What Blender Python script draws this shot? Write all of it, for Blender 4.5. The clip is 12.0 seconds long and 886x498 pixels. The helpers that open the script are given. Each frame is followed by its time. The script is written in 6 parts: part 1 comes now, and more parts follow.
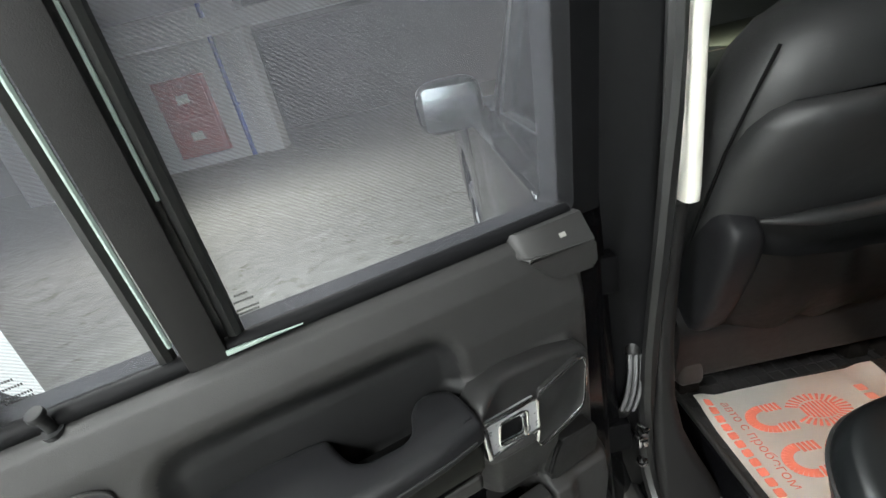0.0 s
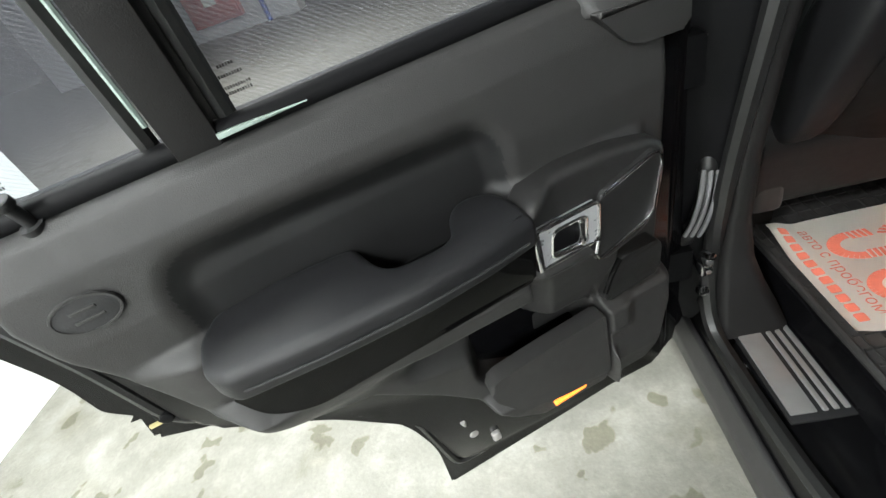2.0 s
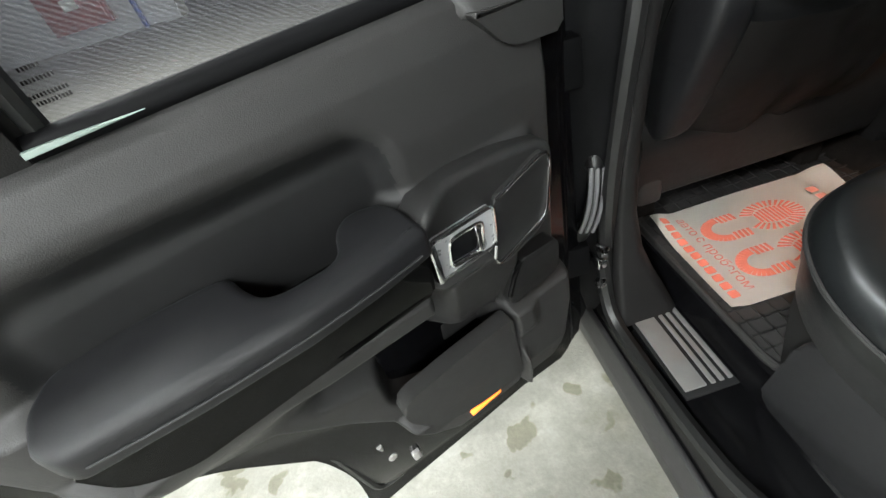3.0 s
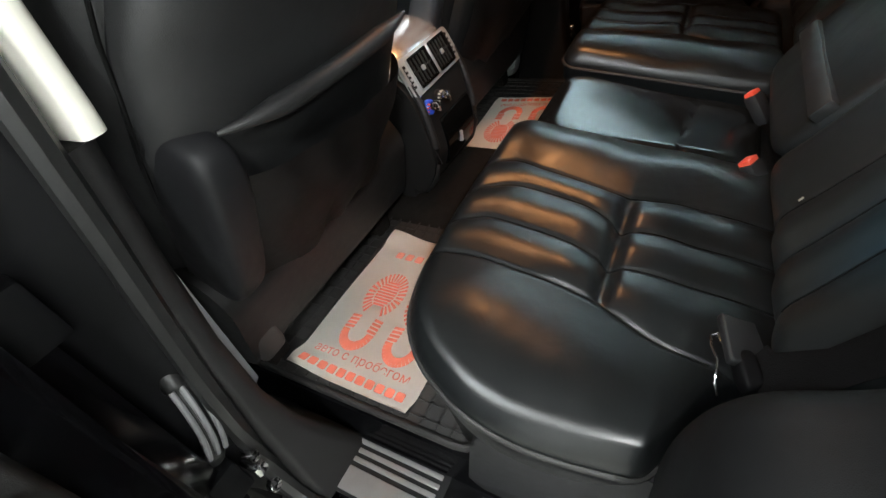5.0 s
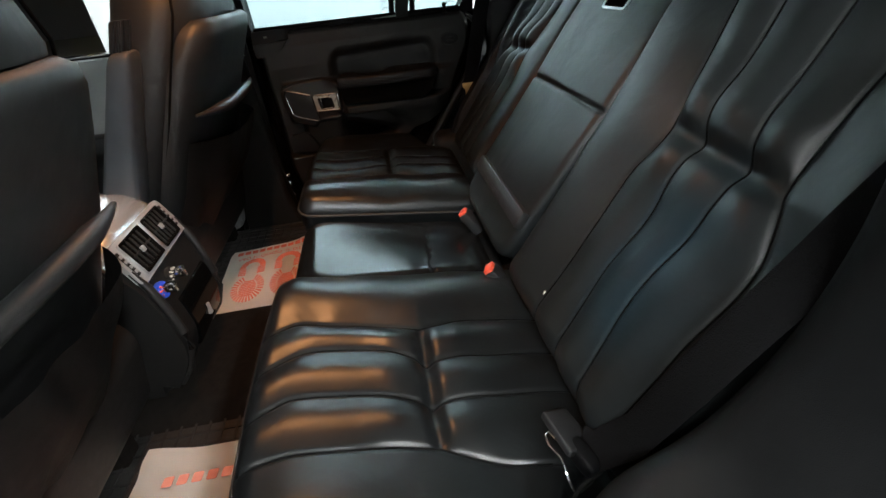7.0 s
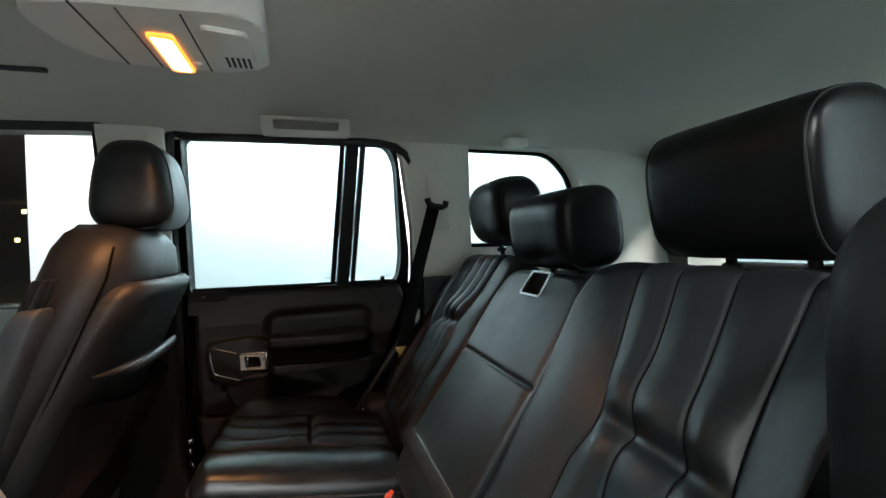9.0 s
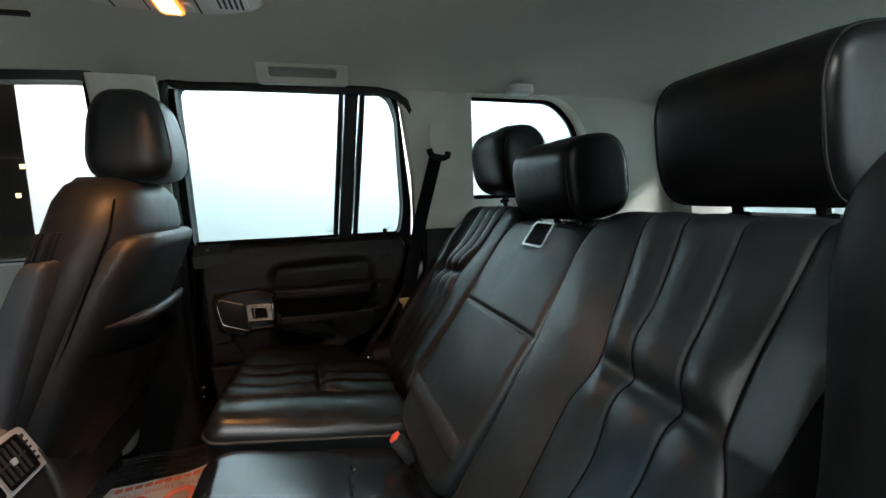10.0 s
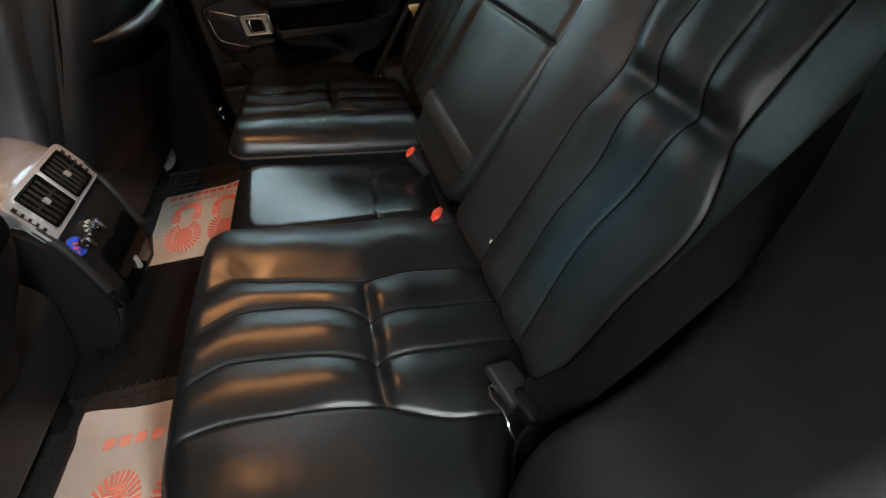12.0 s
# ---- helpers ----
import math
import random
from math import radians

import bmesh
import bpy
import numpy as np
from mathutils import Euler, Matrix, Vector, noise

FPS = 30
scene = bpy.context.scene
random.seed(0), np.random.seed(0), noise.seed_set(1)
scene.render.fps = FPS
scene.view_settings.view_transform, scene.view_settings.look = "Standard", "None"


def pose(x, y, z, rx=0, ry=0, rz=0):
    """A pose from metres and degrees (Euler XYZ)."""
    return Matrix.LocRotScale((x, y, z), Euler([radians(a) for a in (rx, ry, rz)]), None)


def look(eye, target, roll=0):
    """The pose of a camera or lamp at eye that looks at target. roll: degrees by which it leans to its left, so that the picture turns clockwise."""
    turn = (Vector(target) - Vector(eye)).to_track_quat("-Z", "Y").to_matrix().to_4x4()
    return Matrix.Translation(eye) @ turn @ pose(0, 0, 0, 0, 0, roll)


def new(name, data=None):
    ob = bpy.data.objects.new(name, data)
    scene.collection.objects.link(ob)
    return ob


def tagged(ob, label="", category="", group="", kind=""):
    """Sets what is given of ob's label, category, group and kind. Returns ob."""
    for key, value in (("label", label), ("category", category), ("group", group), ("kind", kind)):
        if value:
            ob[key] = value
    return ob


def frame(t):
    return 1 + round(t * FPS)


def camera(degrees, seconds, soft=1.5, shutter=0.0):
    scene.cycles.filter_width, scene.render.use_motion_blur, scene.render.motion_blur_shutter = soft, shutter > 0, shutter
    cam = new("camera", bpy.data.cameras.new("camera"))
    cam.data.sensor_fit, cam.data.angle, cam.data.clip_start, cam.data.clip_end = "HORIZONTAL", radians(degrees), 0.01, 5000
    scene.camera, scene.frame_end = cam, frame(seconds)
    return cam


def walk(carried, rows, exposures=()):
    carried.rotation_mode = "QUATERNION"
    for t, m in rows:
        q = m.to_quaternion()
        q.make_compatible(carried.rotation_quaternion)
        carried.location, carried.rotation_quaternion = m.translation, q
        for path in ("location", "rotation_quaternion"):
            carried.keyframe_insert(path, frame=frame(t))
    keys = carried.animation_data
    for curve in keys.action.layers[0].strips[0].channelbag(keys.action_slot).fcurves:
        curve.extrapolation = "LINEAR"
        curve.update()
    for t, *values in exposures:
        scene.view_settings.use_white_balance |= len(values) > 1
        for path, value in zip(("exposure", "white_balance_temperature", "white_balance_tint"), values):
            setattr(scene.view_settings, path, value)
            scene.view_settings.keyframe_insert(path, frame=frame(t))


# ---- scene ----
cam = camera(89.5, 12.0)
PATH = [
    (0, (-1.064, -0.633, 1.44), (-1.138, 1.21, 0.668), -13.8),
    (0.5, (-1.1, -0.612, 1.391), (-1.436, 1.12, 0.45), -16.0),
    (1, (-1.121, -0.606, 1.354), (-1.555, 1.018, 0.27), -17.9),
    (1.5, (-1.126, -0.597, 1.327), (-1.572, 0.965, 0.16), -19.7),
    (2, (-1.099, -0.588, 1.314), (-1.446, 0.979, 0.119), -20.8),
    (2.5, (-1.086, -0.578, 1.302), (-1.301, 0.997, 0.089), -20.6),
    (2.7, (-1.082, -0.572, 1.298), (-1.225, 0.994, 0.063), -19.6),
    (4.3, (-0.986, -0.476, 1.285), (-0.098, 0.746, -0.025), -12.7),
    (4.5, (-0.95, -0.459, 1.294), (0.023, 0.674, -0.037), -13.7),
    (5, (-0.871, -0.452, 1.293), (0.34, 0.423, -0.036), -13.6),
    (5.5, (-0.833, -0.43, 1.31), (0.594, 0.074, 0.002), -13.1),
    (6, (-0.825, -0.401, 1.316), (0.703, -0.232, 0.035), -10.9),
    (6.5, (-0.831, -0.387, 1.321), (0.76, -0.398, 0.109), -8.9),
    (7, (-0.83, -0.391, 1.327), (0.859, -0.564, 0.271), -6.3),
    (7.5, (-0.829, -0.395, 1.329), (0.986, -0.72, 0.553), -3.7),
    (7.7, (-0.828, -0.404, 1.323), (1.029, -0.765, 0.673), -3.0),
    (9.3, (-0.801, -0.409, 1.351), (1.114, -0.984, 1.357), -1.7),
    (9.5, (-0.801, -0.408, 1.349), (1.113, -0.987, 1.346), -1.6),
    (10, (-0.8, -0.409, 1.344), (1.111, -0.952, 1.111), -2.0),
    (10.5, (-0.795, -0.417, 1.339), (1.03, -0.881, 0.665), -3.1),
    (11, (-0.79, -0.419, 1.332), (0.896, -0.831, 0.339), -3.1),
    (11.5, (-0.792, -0.424, 1.329), (0.777, -0.766, 0.136), -3.9),
    (12, (-0.794, -0.42, 1.325), (0.687, -0.717, 0.014), -4.5),
]
EXPOSURES = [(0, 0.06), (0.5, 0.1), (1.2, 0.0), (2.7, 0.0), (4.3, 0.36), (4.5, 0.33), (5.0, 0.03), (5.5, -0.08), (6.5, 0.0), (7.5, 0.16), (9.5, 0.08), (10.5, 0.0), (11.0, -0.04), (11.5, 0.08), (12.0, 0.0)]
walk(cam, [(t, look(eye, target, roll)) for t, eye, target, roll in PATH], EXPOSURES)

# ---------------- light ----------------
world = bpy.data.worlds.new("world")
scene.world = world
world.use_nodes = True
world.node_tree.nodes["Background"].inputs[0].default_value = (0.55, 0.6, 0.7, 1)
world.node_tree.nodes["Background"].inputs[1].default_value = 0.05


def area_lamp(name, m, sx, sy, watts, colour):
    d = bpy.data.lights.new(name, "AREA")
    d.shape, d.size, d.size_y, d.energy, d.color = "RECTANGLE", sx, sy, watts, colour
    ob = new(name, d)
    ob.matrix_world = m
    return ob


BOOTH = (0.955, 1.0, 0.985)
for bx, by, turn, watts in ((-2.3, 0.25, 0, 162), (2.6, -1.7, -48, 168), (2.6, 0.15, -48, 168)):
    area_lamp("booth_light", pose(bx, by, 2.96, 0, turn, 0), 0.25, 1.6, watts, BOOTH)
area_lamp("booth_light", pose(-2.35, -1.66, 2.96), 0.45, 0.22, 135, BOOTH)
area_lamp("booth_light", pose(-1.5, -3.3, 2.96), 2.4, 0.25, 243, BOOTH)
area_lamp("hall_light", pose(-4.2, 5.6, 3.2), 3.0, 0.6, 240, (1.0, 0.97, 0.95))
area_lamp("hall_light", pose(7.0, 12.0, 3.2), 3.0, 0.3, 420, (1.0, 0.85, 0.6))

area_lamp("roof_lamp", pose(0.0725, -0.189, 1.6835), 0.15, 0.034, 1.95, (1.0, 0.43, 0.15)).data.spread = radians(115)

# ---------------- materials ----------------


def material(name, col, rough=0.5, metal=0.0, var=0.15, scale=30.0, bump=0.05, bscale=300.0, spec=0.5,
             coat=0.0, kind="noise", rvar=0.08, dist=0.001, crease=0.26):
    """A painted, moulded or woven surface: colour and gloss vary at two scales, with a fine relief."""
    m = bpy.data.materials.new(name)
    m.use_nodes = True
    n, l = m.node_tree.nodes, m.node_tree.links
    p = n["Principled BSDF"]
    p.inputs["Metallic"].default_value = metal
    p.inputs["Specular IOR Level"].default_value = spec
    p.inputs["Coat Weight"].default_value = coat
    p.inputs["Coat Roughness"].default_value = 0.06
    tc = n.new("ShaderNodeTexCoord")
    big = n.new("ShaderNodeTexNoise")
    big.inputs["Scale"].default_value, big.inputs["Detail"].default_value = scale, 6.0
    l.new(tc.outputs["Object"], big.inputs["Vector"])
    mix = n.new("ShaderNodeMix")
    mix.data_type = "RGBA"
    lo, hi = [c * (1 - var) for c in col], [min(1, c * (1 + var)) for c in col]
    mix.inputs[6].default_value, mix.inputs[7].default_value = (*lo, 1), (*hi, 1)
    l.new(big.outputs["Fac"], mix.inputs[0])
    l.new(mix.outputs[2], p.inputs["Base Color"])
    mr = n.new("ShaderNodeMapRange")
    mr.inputs[3].default_value, mr.inputs[4].default_value = max(0.02, rough - rvar), min(1, rough + rvar)
    mid = n.new("ShaderNodeTexNoise")
    mid.inputs["Scale"].default_value, mid.inputs["Detail"].default_value = scale * 4.3, 3.0
    l.new(tc.outputs["Object"], mid.inputs["Vector"])
    l.new(mid.outputs["Fac"], mr.inputs[0])
    l.new(mr.outputs[0], p.inputs["Roughness"])
    if bump:
        b = n.new("ShaderNodeBump")
        b.inputs["Strength"].default_value, b.inputs["Distance"].default_value = bump, dist
        if kind == "leather":
            t = n.new("ShaderNodeTexVoronoi")
            t.feature = "DISTANCE_TO_EDGE"
            t.inputs["Scale"].default_value = bscale
            out = t.outputs["Distance"]
        else:
            t = n.new("ShaderNodeTexNoise")
            t.inputs["Scale"].default_value, t.inputs["Detail"].default_value = bscale, 2.0
            out = t.outputs["Fac"]
        l.new(tc.outputs["Object"], t.inputs["Vector"])
        l.new(out, b.inputs["Height"])
        l.new(b.outputs[0], p.inputs["Normal"])
        if kind == "leather":
            # soft creases and hollows of worn hide
            cr, cb = n.new("ShaderNodeTexNoise"), n.new("ShaderNodeBump")
            cr.inputs["Scale"].default_value, cr.inputs["Detail"].default_value, cr.inputs["Distortion"].default_value = 22.0, 3.0, 0.35
            cb.inputs["Strength"].default_value, cb.inputs["Distance"].default_value = crease, 0.0045
            l.new(tc.outputs["Object"], cr.inputs["Vector"])
            l.new(cr.outputs["Fac"], cb.inputs["Height"])
            l.new(cb.outputs[0], b.inputs["Normal"])
    return m


def tint_patch(m, centre, size, col, amount):
    """A faint patch of another colour on a leather, soft and uneven, at a place of the thing."""
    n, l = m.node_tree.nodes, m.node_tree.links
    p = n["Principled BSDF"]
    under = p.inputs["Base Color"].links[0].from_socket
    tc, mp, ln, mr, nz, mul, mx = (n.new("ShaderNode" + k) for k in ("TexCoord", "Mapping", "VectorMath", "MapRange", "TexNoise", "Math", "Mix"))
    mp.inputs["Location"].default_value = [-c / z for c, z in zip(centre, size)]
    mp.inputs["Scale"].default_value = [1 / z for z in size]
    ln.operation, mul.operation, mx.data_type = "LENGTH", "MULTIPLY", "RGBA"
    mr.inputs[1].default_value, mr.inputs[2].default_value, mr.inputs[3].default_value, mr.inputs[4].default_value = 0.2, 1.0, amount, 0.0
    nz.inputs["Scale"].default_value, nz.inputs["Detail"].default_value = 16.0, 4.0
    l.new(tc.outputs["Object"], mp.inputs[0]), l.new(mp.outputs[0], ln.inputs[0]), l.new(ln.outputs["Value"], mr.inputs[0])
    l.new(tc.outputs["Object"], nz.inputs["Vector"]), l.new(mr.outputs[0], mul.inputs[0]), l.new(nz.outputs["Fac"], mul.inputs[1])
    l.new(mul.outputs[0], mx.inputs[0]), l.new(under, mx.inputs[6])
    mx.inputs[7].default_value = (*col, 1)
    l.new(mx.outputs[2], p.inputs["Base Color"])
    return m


def glow(name, col, strength):
    m = bpy.data.materials.new(name)
    m.use_nodes = True
    p = m.node_tree.nodes["Principled BSDF"]
    p.inputs["Base Color"].default_value = (*col, 1)
    p.inputs["Emission Color"].default_value = (*col, 1)
    p.inputs["Emission Strength"].default_value = strength
    return m


def glass(name, tint, haze, stripes):
    """Tinted window glass: sees through, mirrors a little, with a thin pale film of fine lines."""
    m = bpy.data.materials.new(name)
    m.use_nodes = True
    n, l = m.node_tree.nodes, m.node_tree.links
    n.remove(n["Principled BSDF"])
    clear, gloss, film = n.new("ShaderNodeBsdfTransparent"), n.new("ShaderNodeBsdfGlossy"), n.new("ShaderNodeBsdfTranslucent")
    lam = n.new("ShaderNodeBsdfDiffuse")
    clear.inputs[0].default_value = (*tint, 1)
    gloss.inputs["Roughness"].default_value = 0.01
    film.inputs[0].default_value = lam.inputs[0].default_value = (0.305, 0.305, 0.335, 1)
    fr = n.new("ShaderNodeFresnel")
    fr.inputs[0].default_value = 1.06
    a, b, c = n.new("ShaderNodeMixShader"), n.new("ShaderNodeMixShader"), n.new("ShaderNodeMixShader")
    l.new(film.outputs[0], c.inputs[1]), l.new(lam.outputs[0], c.inputs[2])
    l.new(clear.outputs[0], a.inputs[1]), l.new(c.outputs[0], a.inputs[2])
    a.inputs[0].default_value = haze
    if stripes:
        tc, w, mr = n.new("ShaderNodeTexCoord"), n.new("ShaderNodeTexWave"), n.new("ShaderNodeMapRange")
        w.wave_type, w.bands_direction = "BANDS", "Z"
        w.inputs["Scale"].default_value = stripes
        mp = n.new("ShaderNodeMapping")
        mp.inputs["Rotation"].default_value = (radians(38), 0, 0)
        l.new(tc.outputs["Object"], mp.inputs[0]), l.new(mp.outputs[0], w.inputs["Vector"])
        l.new(w.outputs["Fac"], mr.inputs[0])
        mr.inputs[3].default_value, mr.inputs[4].default_value = haze * 0.5, haze * 1.5
        l.new(mr.outputs[0], a.inputs[0])
    l.new(fr.outputs[0], b.inputs[0]), l.new(a.outputs[0], b.inputs[1]), l.new(gloss.outputs[0], b.inputs[2])
    l.new(b.outputs[0], n["Material Output"].inputs[0])
    return m


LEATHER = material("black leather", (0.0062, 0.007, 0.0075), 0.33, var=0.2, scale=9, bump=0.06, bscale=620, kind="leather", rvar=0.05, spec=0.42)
LEATHER_FLAT = material("smooth black leather", (0.0062, 0.007, 0.0075), 0.19, var=0.2, scale=9, bump=0.05, bscale=620, kind="leather", rvar=0.03, spec=0.30, crease=0.05)
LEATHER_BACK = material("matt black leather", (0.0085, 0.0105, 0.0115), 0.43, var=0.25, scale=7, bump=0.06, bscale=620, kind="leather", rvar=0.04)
LEATHER_TINTED = tint_patch(material("matt black leather with a faint blue patch", (0.0085, 0.0105, 0.0115), 0.43, var=0.25, scale=7, bump=0.06, bscale=620, kind="leather", rvar=0.04),
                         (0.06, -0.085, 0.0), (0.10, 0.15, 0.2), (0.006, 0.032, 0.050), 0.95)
CABIN_DARK = material("dark cabin plastic", (0.0095, 0.0092, 0.0092), 0.5, var=0.2, scale=18, bump=0.2, bscale=700, spec=0.3)
TRIM_GREY = material("warm grey handle plastic", (0.52, 0.51, 0.47), 0.6, var=0.05, scale=14, bump=0.1, bscale=900)
LEATHER_SIDE = material("black seat side leather", (0.0165, 0.0165, 0.017), 0.46, var=0.2, scale=9, bump=0.3, bscale=520, kind="leather", spec=0.42)
TRIM = material("black grained door plastic", (0.0172, 0.0166, 0.0164), 0.55, var=0.12, scale=14, bump=0.35, bscale=900, spec=0.36)
INSERT = material("smooth black door insert", (0.0085, 0.0085, 0.0088), 0.5, var=0.15, scale=12, bump=0.15, bscale=700, spec=0.3, kind="leather", crease=0.04)
TRIM_DARK = material("matt black plastic", (0.014, 0.014, 0.015), 0.6, var=0.15, scale=18, bump=0.25, bscale=700, spec=0.3)
BEZEL = material("satin grey metal", (0.44, 0.445, 0.455), 0.28, metal=0.55, var=0.04, scale=20, bump=0.0, rvar=0.02)
ARM_PAD = material("soft black armrest leather", (0.0085, 0.0085, 0.0095), 0.5, var=0.25, scale=12, bump=0.2, bscale=800, spec=0.25, kind="leather", crease=0.08)
POD = material("black grained handle plastic", (0.013, 0.0125, 0.0125), 0.42, var=0.12, scale=14, bump=0.3, bscale=900)
GLOSS = material("piano black lacquer", (0.003, 0.003, 0.003), 0.06, var=0.3, scale=12, bump=0.0, rvar=0.02, spec=0.07)
PAINT = material("black car paint", (0.003, 0.003, 0.0035), 0.14, var=0.3, scale=7, bump=0.02, bscale=40, coat=0.0, spec=0.25, rvar=0.06)
RUBBER = material("black rubber seal", (0.010, 0.010, 0.010), 0.45, var=0.2, scale=20, bump=0.2, bscale=250, spec=0.4)
SILVER = material("satin silver plastic", (0.50, 0.51, 0.52), 0.33, metal=0.5, var=0.04, scale=20, bump=0.0, rvar=0.02)
CAP_SILVER = material("bright silver lacquer", (0.76, 0.78, 0.80), 0.26, metal=0.75, var=0.04, scale=20, bump=0.0, rvar=0.02)
CHROME = material("chrome", (0.72, 0.72, 0.73), 0.14, metal=1.0, var=0.06, scale=25, bump=0.0)
BRASS = material("gold tinted steel", (0.75, 0.52, 0.22), 0.3, metal=0.6, var=0.1, scale=30, bump=0.0)
STEEL = material("brushed steel", (0.36, 0.35, 0.34), 0.36, metal=0.55, var=0.15, scale=30, bump=0.1, bscale=350)
HEADLINER = material("grey woven headliner", (0.68, 0.68, 0.625), 0.9, var=0.05, scale=6, bump=0.3, bscale=1100, spec=0.1)
CREAM = material("pale ivory pillar plastic", (0.60, 0.585, 0.52), 0.55, var=0.05, scale=12, bump=0.15, bscale=900)
CONSOLE_GREY = material("light grey console plastic", (0.80, 0.79, 0.74), 0.5, var=0.05, scale=14, bump=0.1, bscale=900)
BOLSTER = material("dark side bolster cloth", (0.0075, 0.008, 0.0088), 0.5, var=0.3, scale=12, bump=0.2, bscale=800, spec=0.32, kind="leather")
CARPET = material("black carpet", (0.016, 0.0135, 0.012), 0.95, var=0.5, scale=60, bump=1.0, bscale=1500, spec=0.05, dist=0.003)
MAT = material("black rubber floor mat", (0.020, 0.0185, 0.018), 0.65, var=0.25, scale=25, bump=0.5, bscale=400)
PAPER = material("cream white paper", (0.82, 0.76, 0.69), 0.8, var=0.04, scale=10, bump=0.1, bscale=90)
INK = material("red ink", (0.78, 0.20, 0.13), 0.75, var=0.2, scale=60, bump=0.0)
INK_PALE = material("faded red ink", (0.80, 0.30, 0.22), 0.75, var=0.15, scale=60, bump=0.0)
WEB = material("black woven belt", (0.0035, 0.0035, 0.004), 0.8, var=0.2, scale=80, bump=0.6, bscale=700, spec=0.12)
RED = material("red buckle plastic", (0.75, 0.09, 0.05), 0.4, var=0.1, scale=40, bump=0.05)
BLUE = material("blue enamel", (0.03, 0.09, 0.6), 0.3, var=0.1, scale=60, bump=0.0)
HINGE_GREY = material("brownish grey plastic", (0.035, 0.031, 0.029), 0.6, var=0.15, scale=18, bump=0.2, bscale=700)
HINGE_PALE = material("mid grey plastic", (0.20, 0.195, 0.18), 0.6, var=0.1, scale=18, bump=0.1, bscale=700)
FRONT_PANEL = material("pale grey door plastic", (0.36, 0.365, 0.37), 0.55, var=0.12, scale=14, bump=0.3, bscale=900)
SEAM = material("black seam thread", (0.004, 0.004, 0.004), 0.9, var=0.2, scale=40, bump=0.0, spec=0.05)
SEATBACK = material("grey black seat back cloth", (0.0065, 0.0060, 0.0060), 0.55, var=0.5, scale=16, bump=0.3, bscale=800, kind="leather")
ARM_GREY = material("dark grey soft leather", (0.052, 0.062, 0.074), 0.5, var=0.12, scale=14, bump=0.3, bscale=520, kind="leather")
CONCRETE = None
WHITE_WALL = material("white painted wall", (0.82, 0.83, 0.83), 0.6, var=0.03, scale=2, bump=0.15, bscale=60)
HALL_WALL = material("grey white hall wall", (0.62, 0.63, 0.64), 0.7, var=0.08, scale=1.2, bump=0.2, bscale=40)
HALL_DARK = material("dull hall wall", (0.22, 0.21, 0.22), 0.8, var=0.15, scale=1.0, bump=0.2, bscale=40)
RED_STEEL = material("red enamelled steel", (0.42, 0.05, 0.04), 0.4, var=0.12, scale=5, bump=0.05)
BLUE_STEEL = material("blue enamelled pipe", (0.03, 0.08, 0.42), 0.4, var=0.12, scale=5, bump=0.05)
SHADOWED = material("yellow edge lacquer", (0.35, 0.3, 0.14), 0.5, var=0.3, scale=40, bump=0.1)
GLASS_EDGE = material("pale green glass edge", (0.22, 0.27, 0.25), 0.35, var=0.1, scale=20, bump=0.0)
PANE = glass("tinted window glass", (0.95, 0.98, 1.0), 0.12, 85.0)
PANE_FRONT = glass("clear front glass", (0.90, 0.93, 0.94), 0.01, 0)
PANE_FAR = glass("tinted side glass", (0.60, 0.69, 0.715), 0.015, 0)
LAMP_GLOW = glow("warm lamp lens", (1.0, 0.28, 0.035), 2.2)
BULB_GLOW = glow("bright lamp bulb", (1.0, 0.75, 0.45), 6.0)
JAMB = material("dull black door jamb", (0.005, 0.005, 0.0055), 0.5, var=0.3, scale=8, bump=0.05, bscale=60, spec=0.07)
SKIRT = material("scuffed grey skirt plastic", (0.024, 0.023, 0.0235), 0.5, var=0.2, scale=12, bump=0.3, bscale=500)
BOOT_GREY = material("pale grey rubber boot", (0.16, 0.16, 0.165), 0.5, var=0.15, scale=30, bump=0.1, bscale=300)
PILLAR = material("dark grey pillar plastic", (0.0125, 0.012, 0.012), 0.5, var=0.15, scale=18, bump=0.25, bscale=900, spec=0.15)
YELLOW_GLOW = glow("yellow lamp lens", (1.0, 0.85, 0.35), 3.0)
DOOR_GLOW = glow("door lamp lens", (1.0, 0.24, 0.03), 1.8)


